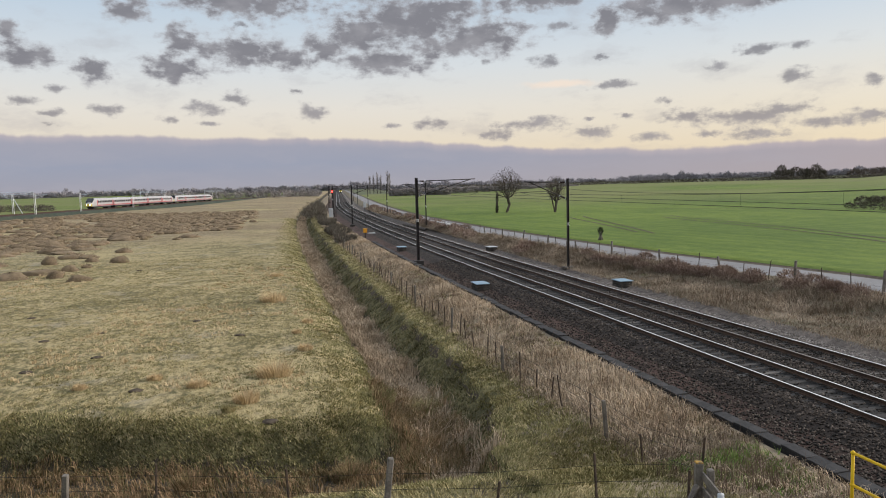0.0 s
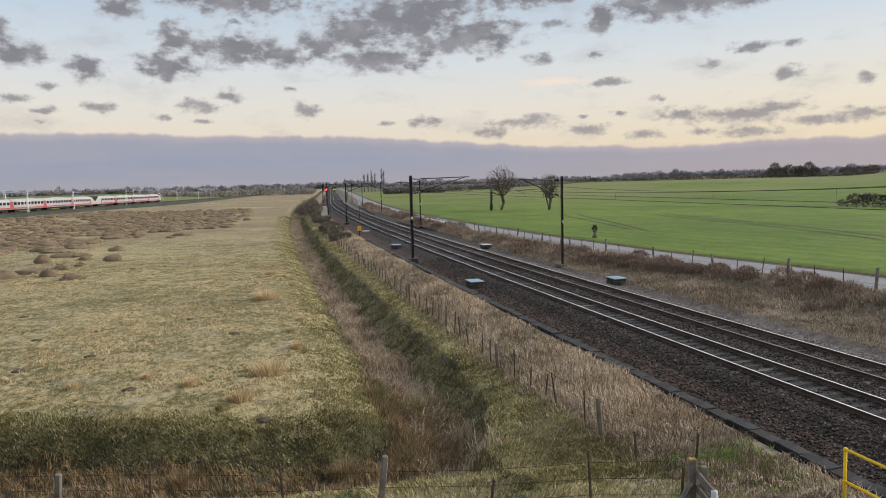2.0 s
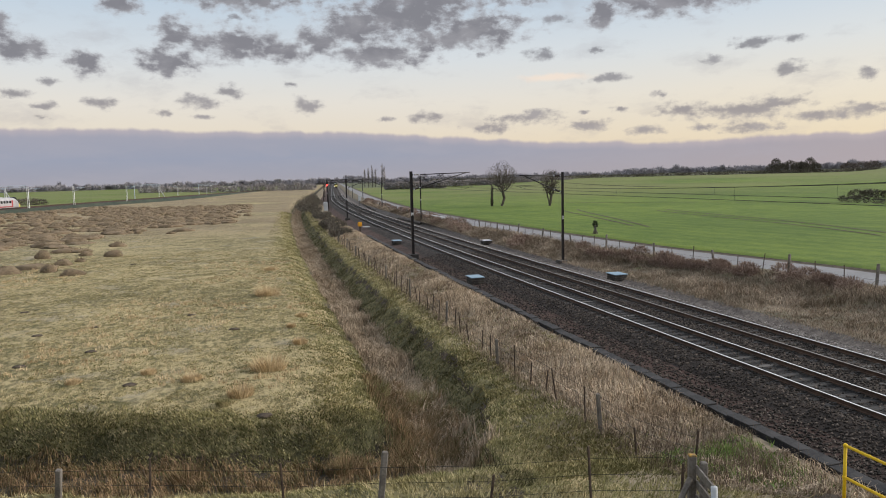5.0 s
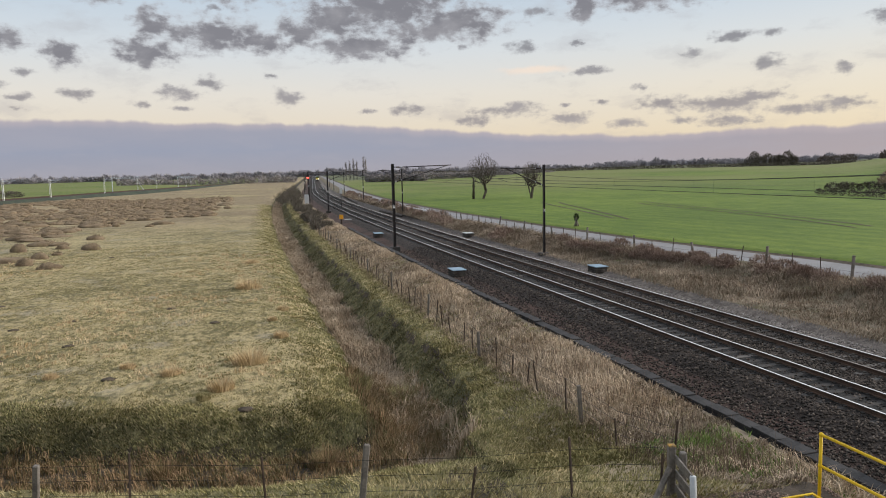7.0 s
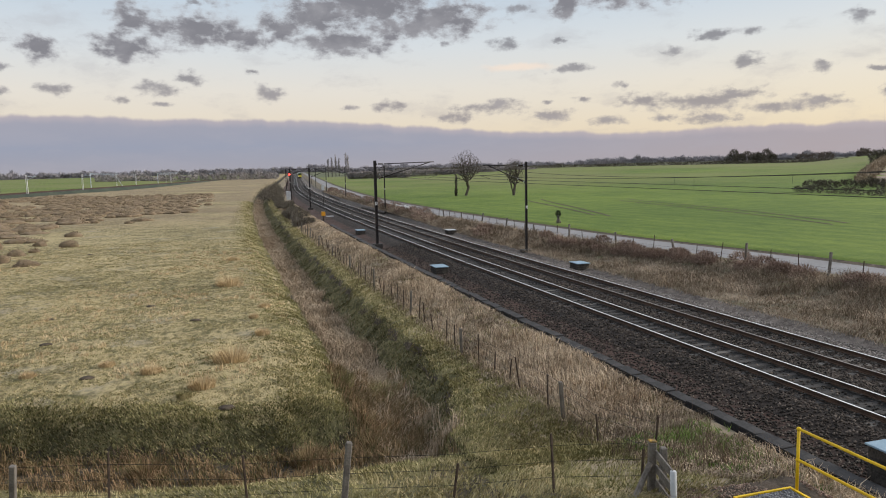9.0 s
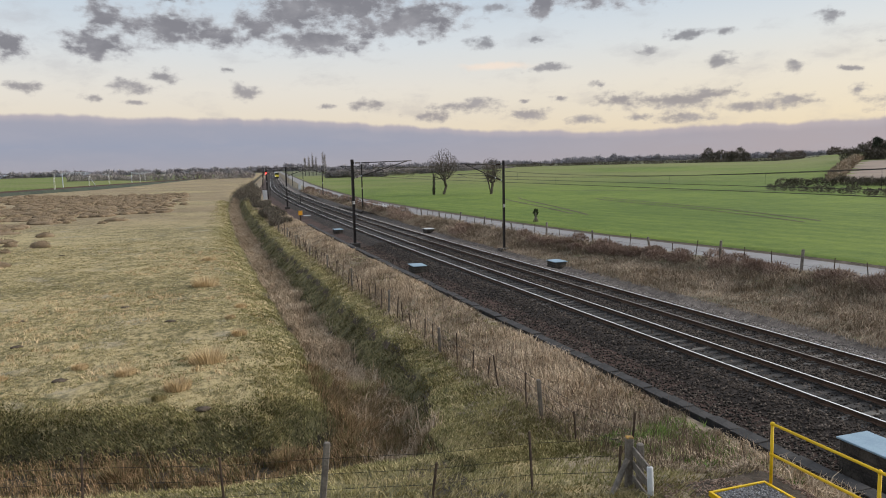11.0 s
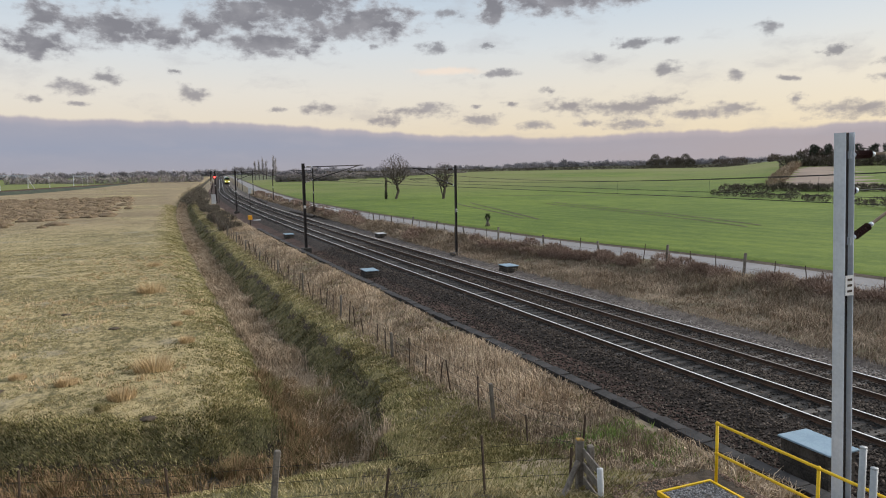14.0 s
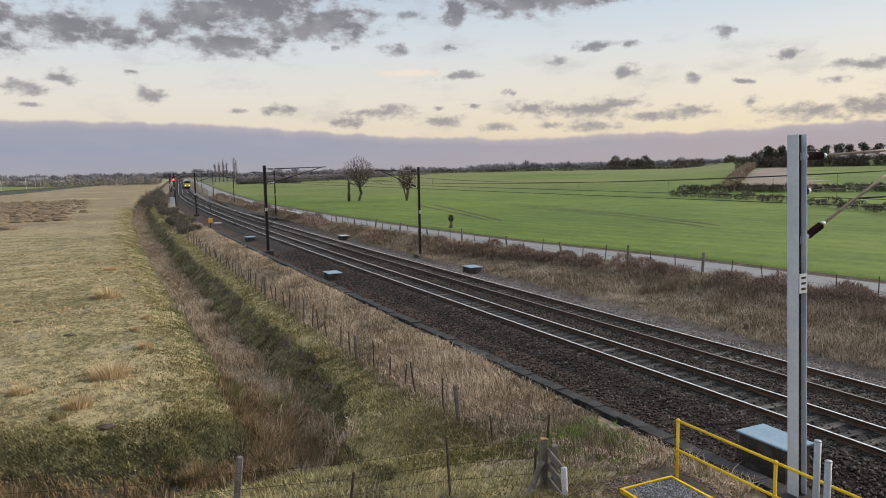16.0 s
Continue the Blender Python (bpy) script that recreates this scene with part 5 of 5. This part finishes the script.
fence(spots, (WOOD_POST, STAKE), "old wire fence with rusty stakes along the railway verge", 1.2, (0.4, 0.75, 1.05))
spots = []
for i, y in enumerate(np.arange(14.0, 190, 2.1)):
    spots.append((float(lane(y)) - 2.75 + float(bend(y)), y, 0 if i % 3 == 0 else 1))
fence(spots, (fence_post(1.35, 0.14, M["timber"]), STAKE), "weathered post and wire fence along the lane", 1.2, (0.5, 0.95))
spots = [(-12.5, 19.9, 0), (-8.5, 18.6, 0), (-5.0, 17.4, 0), (-2.9, 16.6, 1), (0.03, 15.4, 1), (2.03, 14.9, 0), (4.3, 14.2, 1), (6.3, 13.4, 1), (7.75, 12.35, 1)]
fence(spots, (fence_post(1.3, 0.13, M["timber"]), STAKE), "low barbed wire fence with wooden posts before the ditch", 1.2, (0.35, 0.7, 1.05))


# ---- lineside equipment ----
def equipment_box(x, y, z, sx, sy, h, lid, label):
    b = empty("equipment_box", pose(x, y, z), label, "equipment box", "lineside boxes")
    for i in range(3):
        for s in (-1, 1):
            boxes("timber", [((0, s * (sy / 2 - 0.06), (i + 0.5) * h / 3), (sx, 0.12, h / 3 - 0.012))], M["oldsleeper"], b, bevel=0.01)
            boxes("timber", [((s * (sx / 2 - 0.06), 0, (i + 0.5) * h / 3), (0.12, sy - 0.24, h / 3 - 0.012))], M["oldsleeper"], b, bevel=0.01)
    boxes("lid", [((0, 0, h + 0.03), (sx + 0.12, sy + 0.12, 0.05))], M[lid], b, "blue-grey ribbed lid", 0.01)
    return b


equipment_box(14.8, 12.35, -0.55, 0.87, 1.4, 0.85, "bluelid", "stacked sleeper box with a blue-grey lid beside the ballast")
for x, y in ((15.0, 49.4), (15.3, 82.1)):
    equipment_box(x + float(bend(y)), y, -0.55, 0.9, 1.4, 0.5, "bluelid", "low lineside chamber with a pale blue lid")
for x, y in ((24.7, 46.6), (24.6, 76.9), (26.0, 95.0), (26.0, 120.0)):
    equipment_box(x + float(bend(y)), y, -0.5, 0.9, 1.3, 0.45, "bluelid" if y < 50 else "palegrey", "low lineside chamber with a pale lid")


def lineside():
    y = 104.0
    x = 13.75 + float(bend(y))
    b = empty("lineside_case", pose(x, y, -0.5), "orange-yellow lineside case beside the ballast", "equipment case")
    boxes("post", [((0, 0, 0.5), (0.16, 0.16, 1.0))], M["stake"], b)
    boxes("case", [((0, 0, 1.15), (0.55, 0.5, 0.6))], M["orange"], b, "orange-yellow case", 0.03)
    boxes("shelf", [((0.95, 0, 0.75), (1.0, 0.8, 0.1))], M["palegrey"], b, "pale lid")
    # red signal at the bend
    x, y = polar(4.57, 180)
    s = empty("railway_signal", pose(x, y, -0.4), "dark signal post showing a red light", "signal")
    tubes("post", [((0, 0, 0), (0, 0, 7.2), 0.11)], M["mast"], s)
    boxes("head", [((-0.3, -0.1, 6.3), (0.5, 0.3, 1.2))], M["rubber"], s, "black signal head", 0.03)
    boxes("ladder", [((0.3, 0, 3.2), (0.06, 0.06, 6.4)), ((0.55, 0, 3.2), (0.06, 0.06, 6.4))], M["mast"], s)
    bm = bmesh.new()
    add_tube(bm, (-0.3, -0.3, 6.25), (-0.3, -0.26, 6.25), 0.2, n=12)
    part("red_light", bm, M["redlamp"], s, "lit red lamp")
    x, y = polar(4.33, 178)
    c = empty("relay_cabinet", pose(x, y, -0.4), "tall pale grey relay cabinet beside the line", "cabinet")
    boxes("body", [((0, 0, 1.05), (1.0, 0.7, 2.1))], M["palegrey"], c, bevel=0.03)
    boxes("door", [((0, -0.37, 1.05), (0.8, 0.03, 1.8))], M["palegrey"], c)
    boxes("roof", [((0, 0, 2.14), (1.1, 0.8, 0.06))], M["galv"], c)
    x, y = polar(7.0, 150)
    g = empty("signal_back", pose(x, y, -0.4), "small signal seen from behind on a grey post", "signal")
    tubes("post", [((0, 0, 0), (0, 0, 3.4), 0.07)], M["mast"], g)
    boxes("head", [((0, 0, 3.6), (0.55, 0.3, 1.1))], M["palegrey"], g, "pale grey signal back", 0.03)


lineside()
barrier = empty("white_barrier", label="low white post and rail barrier beside the lane", category="barrier")
pts = []
for y in np.arange(104, 128, 3.0):
    x = float(lane(y)) - 2.9 + float(bend(y))
    boxes("post", [((x, y, float(ground_z(x, y)) + 0.45), (0.14, 0.14, 0.95))], M["white"], barrier)
    pts.append((x, y, float(ground_z(x, y)) + 0.75))
cable("rail", pts, 0.06, M["white"], barrier)


# yellow handrail and step pad beside the trackside path
rail = empty("handrail", pose(10.0, 0, 0.9), "bright yellow tubular handrail beside the trackside pad", "handrail")
for y in (10.6, 8.3, 6.0):
    tubes("post", [((0, y, -0.05), (0, y, 1.22), 0.03)], M["yellow"], rail)
for h in (1.24, 0.64):
    tubes("rail", [((0, 10.6, h), (0, 3.0, h), 0.028)], M["yellow"], rail)
for y in (10.6, 8.3, 6.0):
    for h in (1.24, 0.64):
        bm = bmesh.new()
        bmesh.ops.create_icosphere(bm, subdivisions=2, radius=0.044, matrix=Matrix.Translation((0, y, h)))
        part("clamp", bm, M["yellow"], rail, smooth=True)
pad = empty("step_pad", pose(9.32, 9.75, 0.92), "gravel pad inside a yellow painted frame", "step pad")
boxes("edging", [((0, 0.95, 0), (1.29, 0.05, 0.1)), ((0, -0.95, 0), (1.29, 0.05, 0.1)), ((0.62, 0, 0), (0.05, 1.85, 0.1)), ((-0.62, 0, 0), (0.05, 1.85, 0.1))], M["yellow"], pad, "yellow edging")
boxes("gravel", [((0, 0, 0), (1.17, 1.83, 0.06))], M["ballast_grey"], pad, "loose grey gravel")
for x, y, h in ((9.43, 7.1, 3.03), (9.27, 6.8, 2.86)):
    p = empty("steel_pipe_post", pose(x, y, 0.8), "galvanised steel tube standing upright", "pipe post", "upright steel pipes")
    tubes("tube", [((0, 0, 0), (0, 0, h - 0.8), 0.05)], M["pipe"], p, n=14)
    tubes("cap", [((0, 0, h - 0.8), (0, 0, h - 0.785), 0.052)], M["pipe"], p, n=14)


def gate():
    g = empty("timber_gate", pose(7.9, 12.2, 0.3, 0, 0, -105), "weathered timber field gate end with a white post", "gate")
    boxes("gate_post", [((0, 0, 0.6), (0.15, 0.15, 1.38))], M["timber"], g, "lichen-topped gate post", 0.02)
    boxes("lichen_cap", [((0, 0, 1.3), (0.155, 0.155, 0.035))], M["lichen"], g, "orange lichen", 0.015)
    boxes("hanging_post", [((0.18, 0.17, 0.58), (0.13, 0.13, 1.3))], M["timber"], g, "", 0.02)
    for z in (1.05, 0.75, 0.45):
        boxes("board", [((0.55, 0.06, z), (0.95, 0.035, 0.16))], M["timber"], g)
    tubes("brace", [((0.05, -0.05, 0.85), (0.75, -0.85, -0.2), 0.06)], M["timber"], g, "leaning timber brace", n=6)
    tubes("white_post", [((1.02, 0.12, -0.1), (1.06, 0.06, 1.12), 0.06)], M["palegrey"], g, "pale plastic marker post", n=12)


gate()
x, y = polar(25.57, 80.5)
st = empty("topiary_stump", pose(x, y, 0.35), "small dark bushy stump beside the lane", "stump")
tubes("stem", [((0, 0, 0), (0, 0, 1.1), 0.16, 0.12), ((0.35, 0, 0), (0.05, 0, 0.8), 0.05), ((-0.35, 0, 0), (-0.05, 0, 0.8), 0.05)], M["timber"], st)
cloud("leaves", [(0, 0, 1.15, 0.24, 0.24, 0.42)], 420, 0.1, M["ivy"], st)


# ---- the far line across the pasture ----
def far_line():
    ys = np.concatenate([np.linspace(-760, 150, 12), np.linspace(200, 900, 30)])
    prof = [(-9.5, -3.1), (-5.5, -0.25), (5.0, -0.25), (10.0, -3.1)]
    v = [(far_x(y) + a, y, far_z(y) + b) for y in ys for a, b in prof]
    f = [(i * 4 + j, i * 4 + j + 1, (i + 1) * 4 + j + 1, (i + 1) * 4 + j) for i in range(len(ys) - 1) for j in range(3)]
    ob = mesh_ob("embankment", v, f, [M["darkbank"], M["cess"]])
    ob.data.polygons.foreach_set("material_index", np.array([1 if i % 3 == 1 else 0 for i in range(len(f))], dtype=np.int32))
    tagged(ob, "low dark grassy embankment of the far railway", "embankment", kind="structure")
    t = empty("railway_track", label="distant railway track on a low embankment", category="railway track", group="tracks of the far line")
    for o in (-2.4, -0.9, 1.0, 2.5):
        cable("rail", [(far_x(a) + o, a, far_z(a) - 0.05) for a in ys], 0.06, M["rust"], t)
    for az, brace in ((-17.68, True), (-16.36, False), (-13.54, False), (-10.1, False), (-7.9, True), (-6.6, False), (-4.54, False), (-4.2, False), (-1.2, False), (-0.6, False)):
        tn = math.tan(radians(az))
        y = (65.1 + 4.5 + 0.1474 * 272.3) / (0.1474 - tn) if az < -17 or az > -9 else (65.1 - 4.5 + 0.1474 * 272.3) / (0.1474 - tn)
        y = min(y, 640)
        x, z = y * tn, far_z(y)
        m = empty("catenary_mast", pose(x, y, z - 0.8), "pale galvanised mast beside the far railway", "mast", "masts of the far line")
        bm = bmesh.new()
        h_section(bm, 6.6, 0.42, 0.05)
        part("column", bm, M["white"], m)
        if brace:
            tubes("brace", [((0.2, 0.3, 5.2), (3.0, -1.0, 0.2), 0.13)], M["palegrey"], m)
        tubes("arm", [((0, 0, 6.0), (-3.4 if az < -17 or az > -9 else 3.4, 0, 6.2), 0.06), ((0, 0, 4.9), (-2.8 if az < -17 or az > -9 else 2.8, 0, 6.1), 0.05)], M["galv"], m, n=5)
    for y in (226.0, 352.0, 470.0):
        p = empty("portal_girder", pose(far_x(y), y, far_z(y) + 5.6), "grey lattice girder spanning the far line", "girder", "girders of the far line")
        tubes("chord", [((-6, 0, 0), (5.5, 0, 0), 0.07), ((-6, 0, 0.6), (5.5, 0, 0.6), 0.07)], M["galv"], p, n=5)
        tubes("lattice", [((-6 + i * 0.96, 0, 0.6 * (i % 2)), (-6 + (i + 1) * 0.96, 0, 0.6 * ((i + 1) % 2)), 0.04) for i in range(12)], M["galv"], p, n=4)
        tubes("leg", [((-6, 0, -6.2), (-6, 0, 0.7), 0.16)], M["galv"], p, n=6)
    boxes_ = [((far_x(245) + 8.5, 245, -0.2), (14, 0.12, 0.35))]
    tagged(boxes("concrete_wall", boxes_, M["palegrey"], None), "low pale concrete wall below the embankment", "wall")


far_line()


# ---- trains ----
def coach_mesh(length, w=2.75, h=2.9, z0=0.9, nose=0.0):
    """A rounded car body; a nose tapers its front (towards +y)."""
    prof = [(-0.46, 0.0), (-0.5, 0.12), (-0.5, 0.62), (-0.46, 0.8), (-0.36, 0.93), (-0.18, 1.0), (0.18, 1.0), (0.36, 0.93), (0.46, 0.8), (0.5, 0.62), (0.5, 0.12), (0.46, 0.0)]
    stations = [(-length / 2, 1.0, 1.0), (length / 2 - nose, 1.0, 1.0)]
    if nose:
        stations += [(length / 2 - nose * 0.55, 0.97, 0.93), (length / 2 - nose * 0.25, 0.88, 0.72), (length / 2 - nose * 0.08, 0.74, 0.48), (length / 2, 0.6, 0.36)]
    n = len(prof)
    v = [(a * w * sw, y, z0 + b * h * sh) for y, sw, sh in stations for a, b in prof]
    f = [(i * n + j, (i + 1) * n + j, (i + 1) * n + (j + 1) % n, i * n + (j + 1) % n) for i in range(len(stations) - 1) for j in range(n)]
    f += [tuple(range(n)), tuple(range(len(v) - 1, len(v) - 1 - n, -1))]
    return v, f


def coach(parent, y, length, nose, body, colours):
    c = mesh_ob("coach", *coach_mesh(length, nose=abs(nose)), M[body], parent, smooth=False)
    c.matrix_local = pose(0, y, 0, 0, 0, 0 if nose >= 0 else 180)
    flat = length - abs(nose) - 1.6
    y0 = -abs(nose) / 2
    for s in (-1, 1):
        for i in range(9):
            yy = y0 - flat / 2 + (i + 0.5) * flat / 9
            boxes("window", [((s * 1.378, yy, 2.55), (0.02, flat / 9 * 0.72, 0.75))], M["glass"], c)
        boxes("stripe", [((s * 1.379, y0, 1.25), (0.016, flat + 1.2, 0.28))], M[colours[0]], c)
        for yy in (y0 - flat / 2 - 0.35, y0 + flat / 2 + 0.35):
            boxes("door", [((s * 1.381, yy, 2.05), (0.02, 0.75, 2.0))], M[colours[1]], c)
    boxes("underframe", [((0, 0, 0.72), (2.3, length * 0.82, 0.5))], M["rubber"], c)
    for yy in (-length * 0.34, length * 0.34):
        boxes("bogie", [((0, yy, 0.37), (2.0, 2.6, 0.7))], M["rubber"], c, bevel=0.05)
    boxes("gangway", [((0, -length / 2 - 0.2, 2.2), (1.6, 0.42, 2.5))], M["rubber"], c)
    boxes("roof_unit", [((0, y0, 3.83), (1.5, flat * 0.5, 0.16))], M["palegrey"], c)
    return c


def red_train():
    t = empty("express_train", pose(far_x(277.5), 277.5, far_z(277.5)), "long silver express train with red doors and yellow nose", "train")
    y = 0.0
    kinds = [4.5, 0, 0, 0, -4.5, 4.5, 0, 0, -4.5]
    for k in kinds:
        length = 20.1
        c = coach(t, y - length / 2, length, k, "silver", ("red", "red"))
        if k:
            bm = bmesh.new()
            add_box(bm, (0, 9.5, 1.42), (2.15, 1.3, 0.9), bevel=0.1)
            part("nose_panel", bm, M["tyellow"], c, "yellow warning panel")
            bm = bmesh.new()
            add_box(bm, (0, 8.5, 2.95), (2.2, 2.4, 0.6), Matrix.Rotation(radians(-36), 4, "X"), bevel=0.08)
            part("windscreen", bm, M["glass"], c, "dark windscreen")
            for s in (-0.6, 0.6):
                boxes("head_light", [((s, 10.12, 1.45), (0.25, 0.1, 0.18))], M["headlamp"], c)
        y -= 20.45
    return t


def green_train():
    t = empty("commuter_train", pose(34, 362, 0), "green commuter train with a yellow front and lit headlights", "train")
    y = 0.0
    for i in range(4):
        c = coach(t, y - 10, 19.8, 0, "palegrey" if i else "tgreen", ("tgreen", "tgreen"))
        if i == 0:
            boxes("front_panel", [((0, 9.93, 1.75), (2.5, 0.1, 1.5))], M["tyellow"], c, "yellow front panel", 0.03)
            for x in (-0.85, 0.0, 0.85):
                boxes("front_window", [((x, 9.95, 2.95), (0.72, 0.1, 0.75))], M["glass"], c, "dark cab window")
            boxes("front_surround", [((0, 9.91, 2.95), (2.62, 0.06, 1.0))], M["rubber"], c, "black window surround")
            for x in (-0.9, 0.9):
                bm = bmesh.new()
                add_tube(bm, (x, 9.95, 1.5), (x, 10.03, 1.5), 0.17, n=10)
                part("head_light", bm, M["headlamp"], c, "lit headlight")
            boxes("coupler", [((0, 10.1, 0.95), (0.5, 0.5, 0.35))], M["rubber"], c)
        y -= 20.3
    return t


EXPRESS, COMMUTER = red_train(), green_train()


# ---- motions ----
def motions():
    rows = []
    for t in range(0, 17, 2):
        y = 277.5 - 45.6 * t
        a = math.degrees(math.atan(0.1474))
        rows.append((t, pose(far_x(y), y, far_z(y), 0.3, 0, 180 - a)))
    walk(EXPRESS, rows)
    rows = []
    for t in range(0, 17):
        y = 362 + (16 - t) * 26.0
        x = TRACKS[1] + float(bend(y))
        slope = (float(bend(y + 5)) - float(bend(y - 5))) / 10
        rows.append((t, pose(x, y, 0, 0, 0, 180 - math.degrees(math.atan(slope)))))
    walk(COMMUTER, rows)


motions()
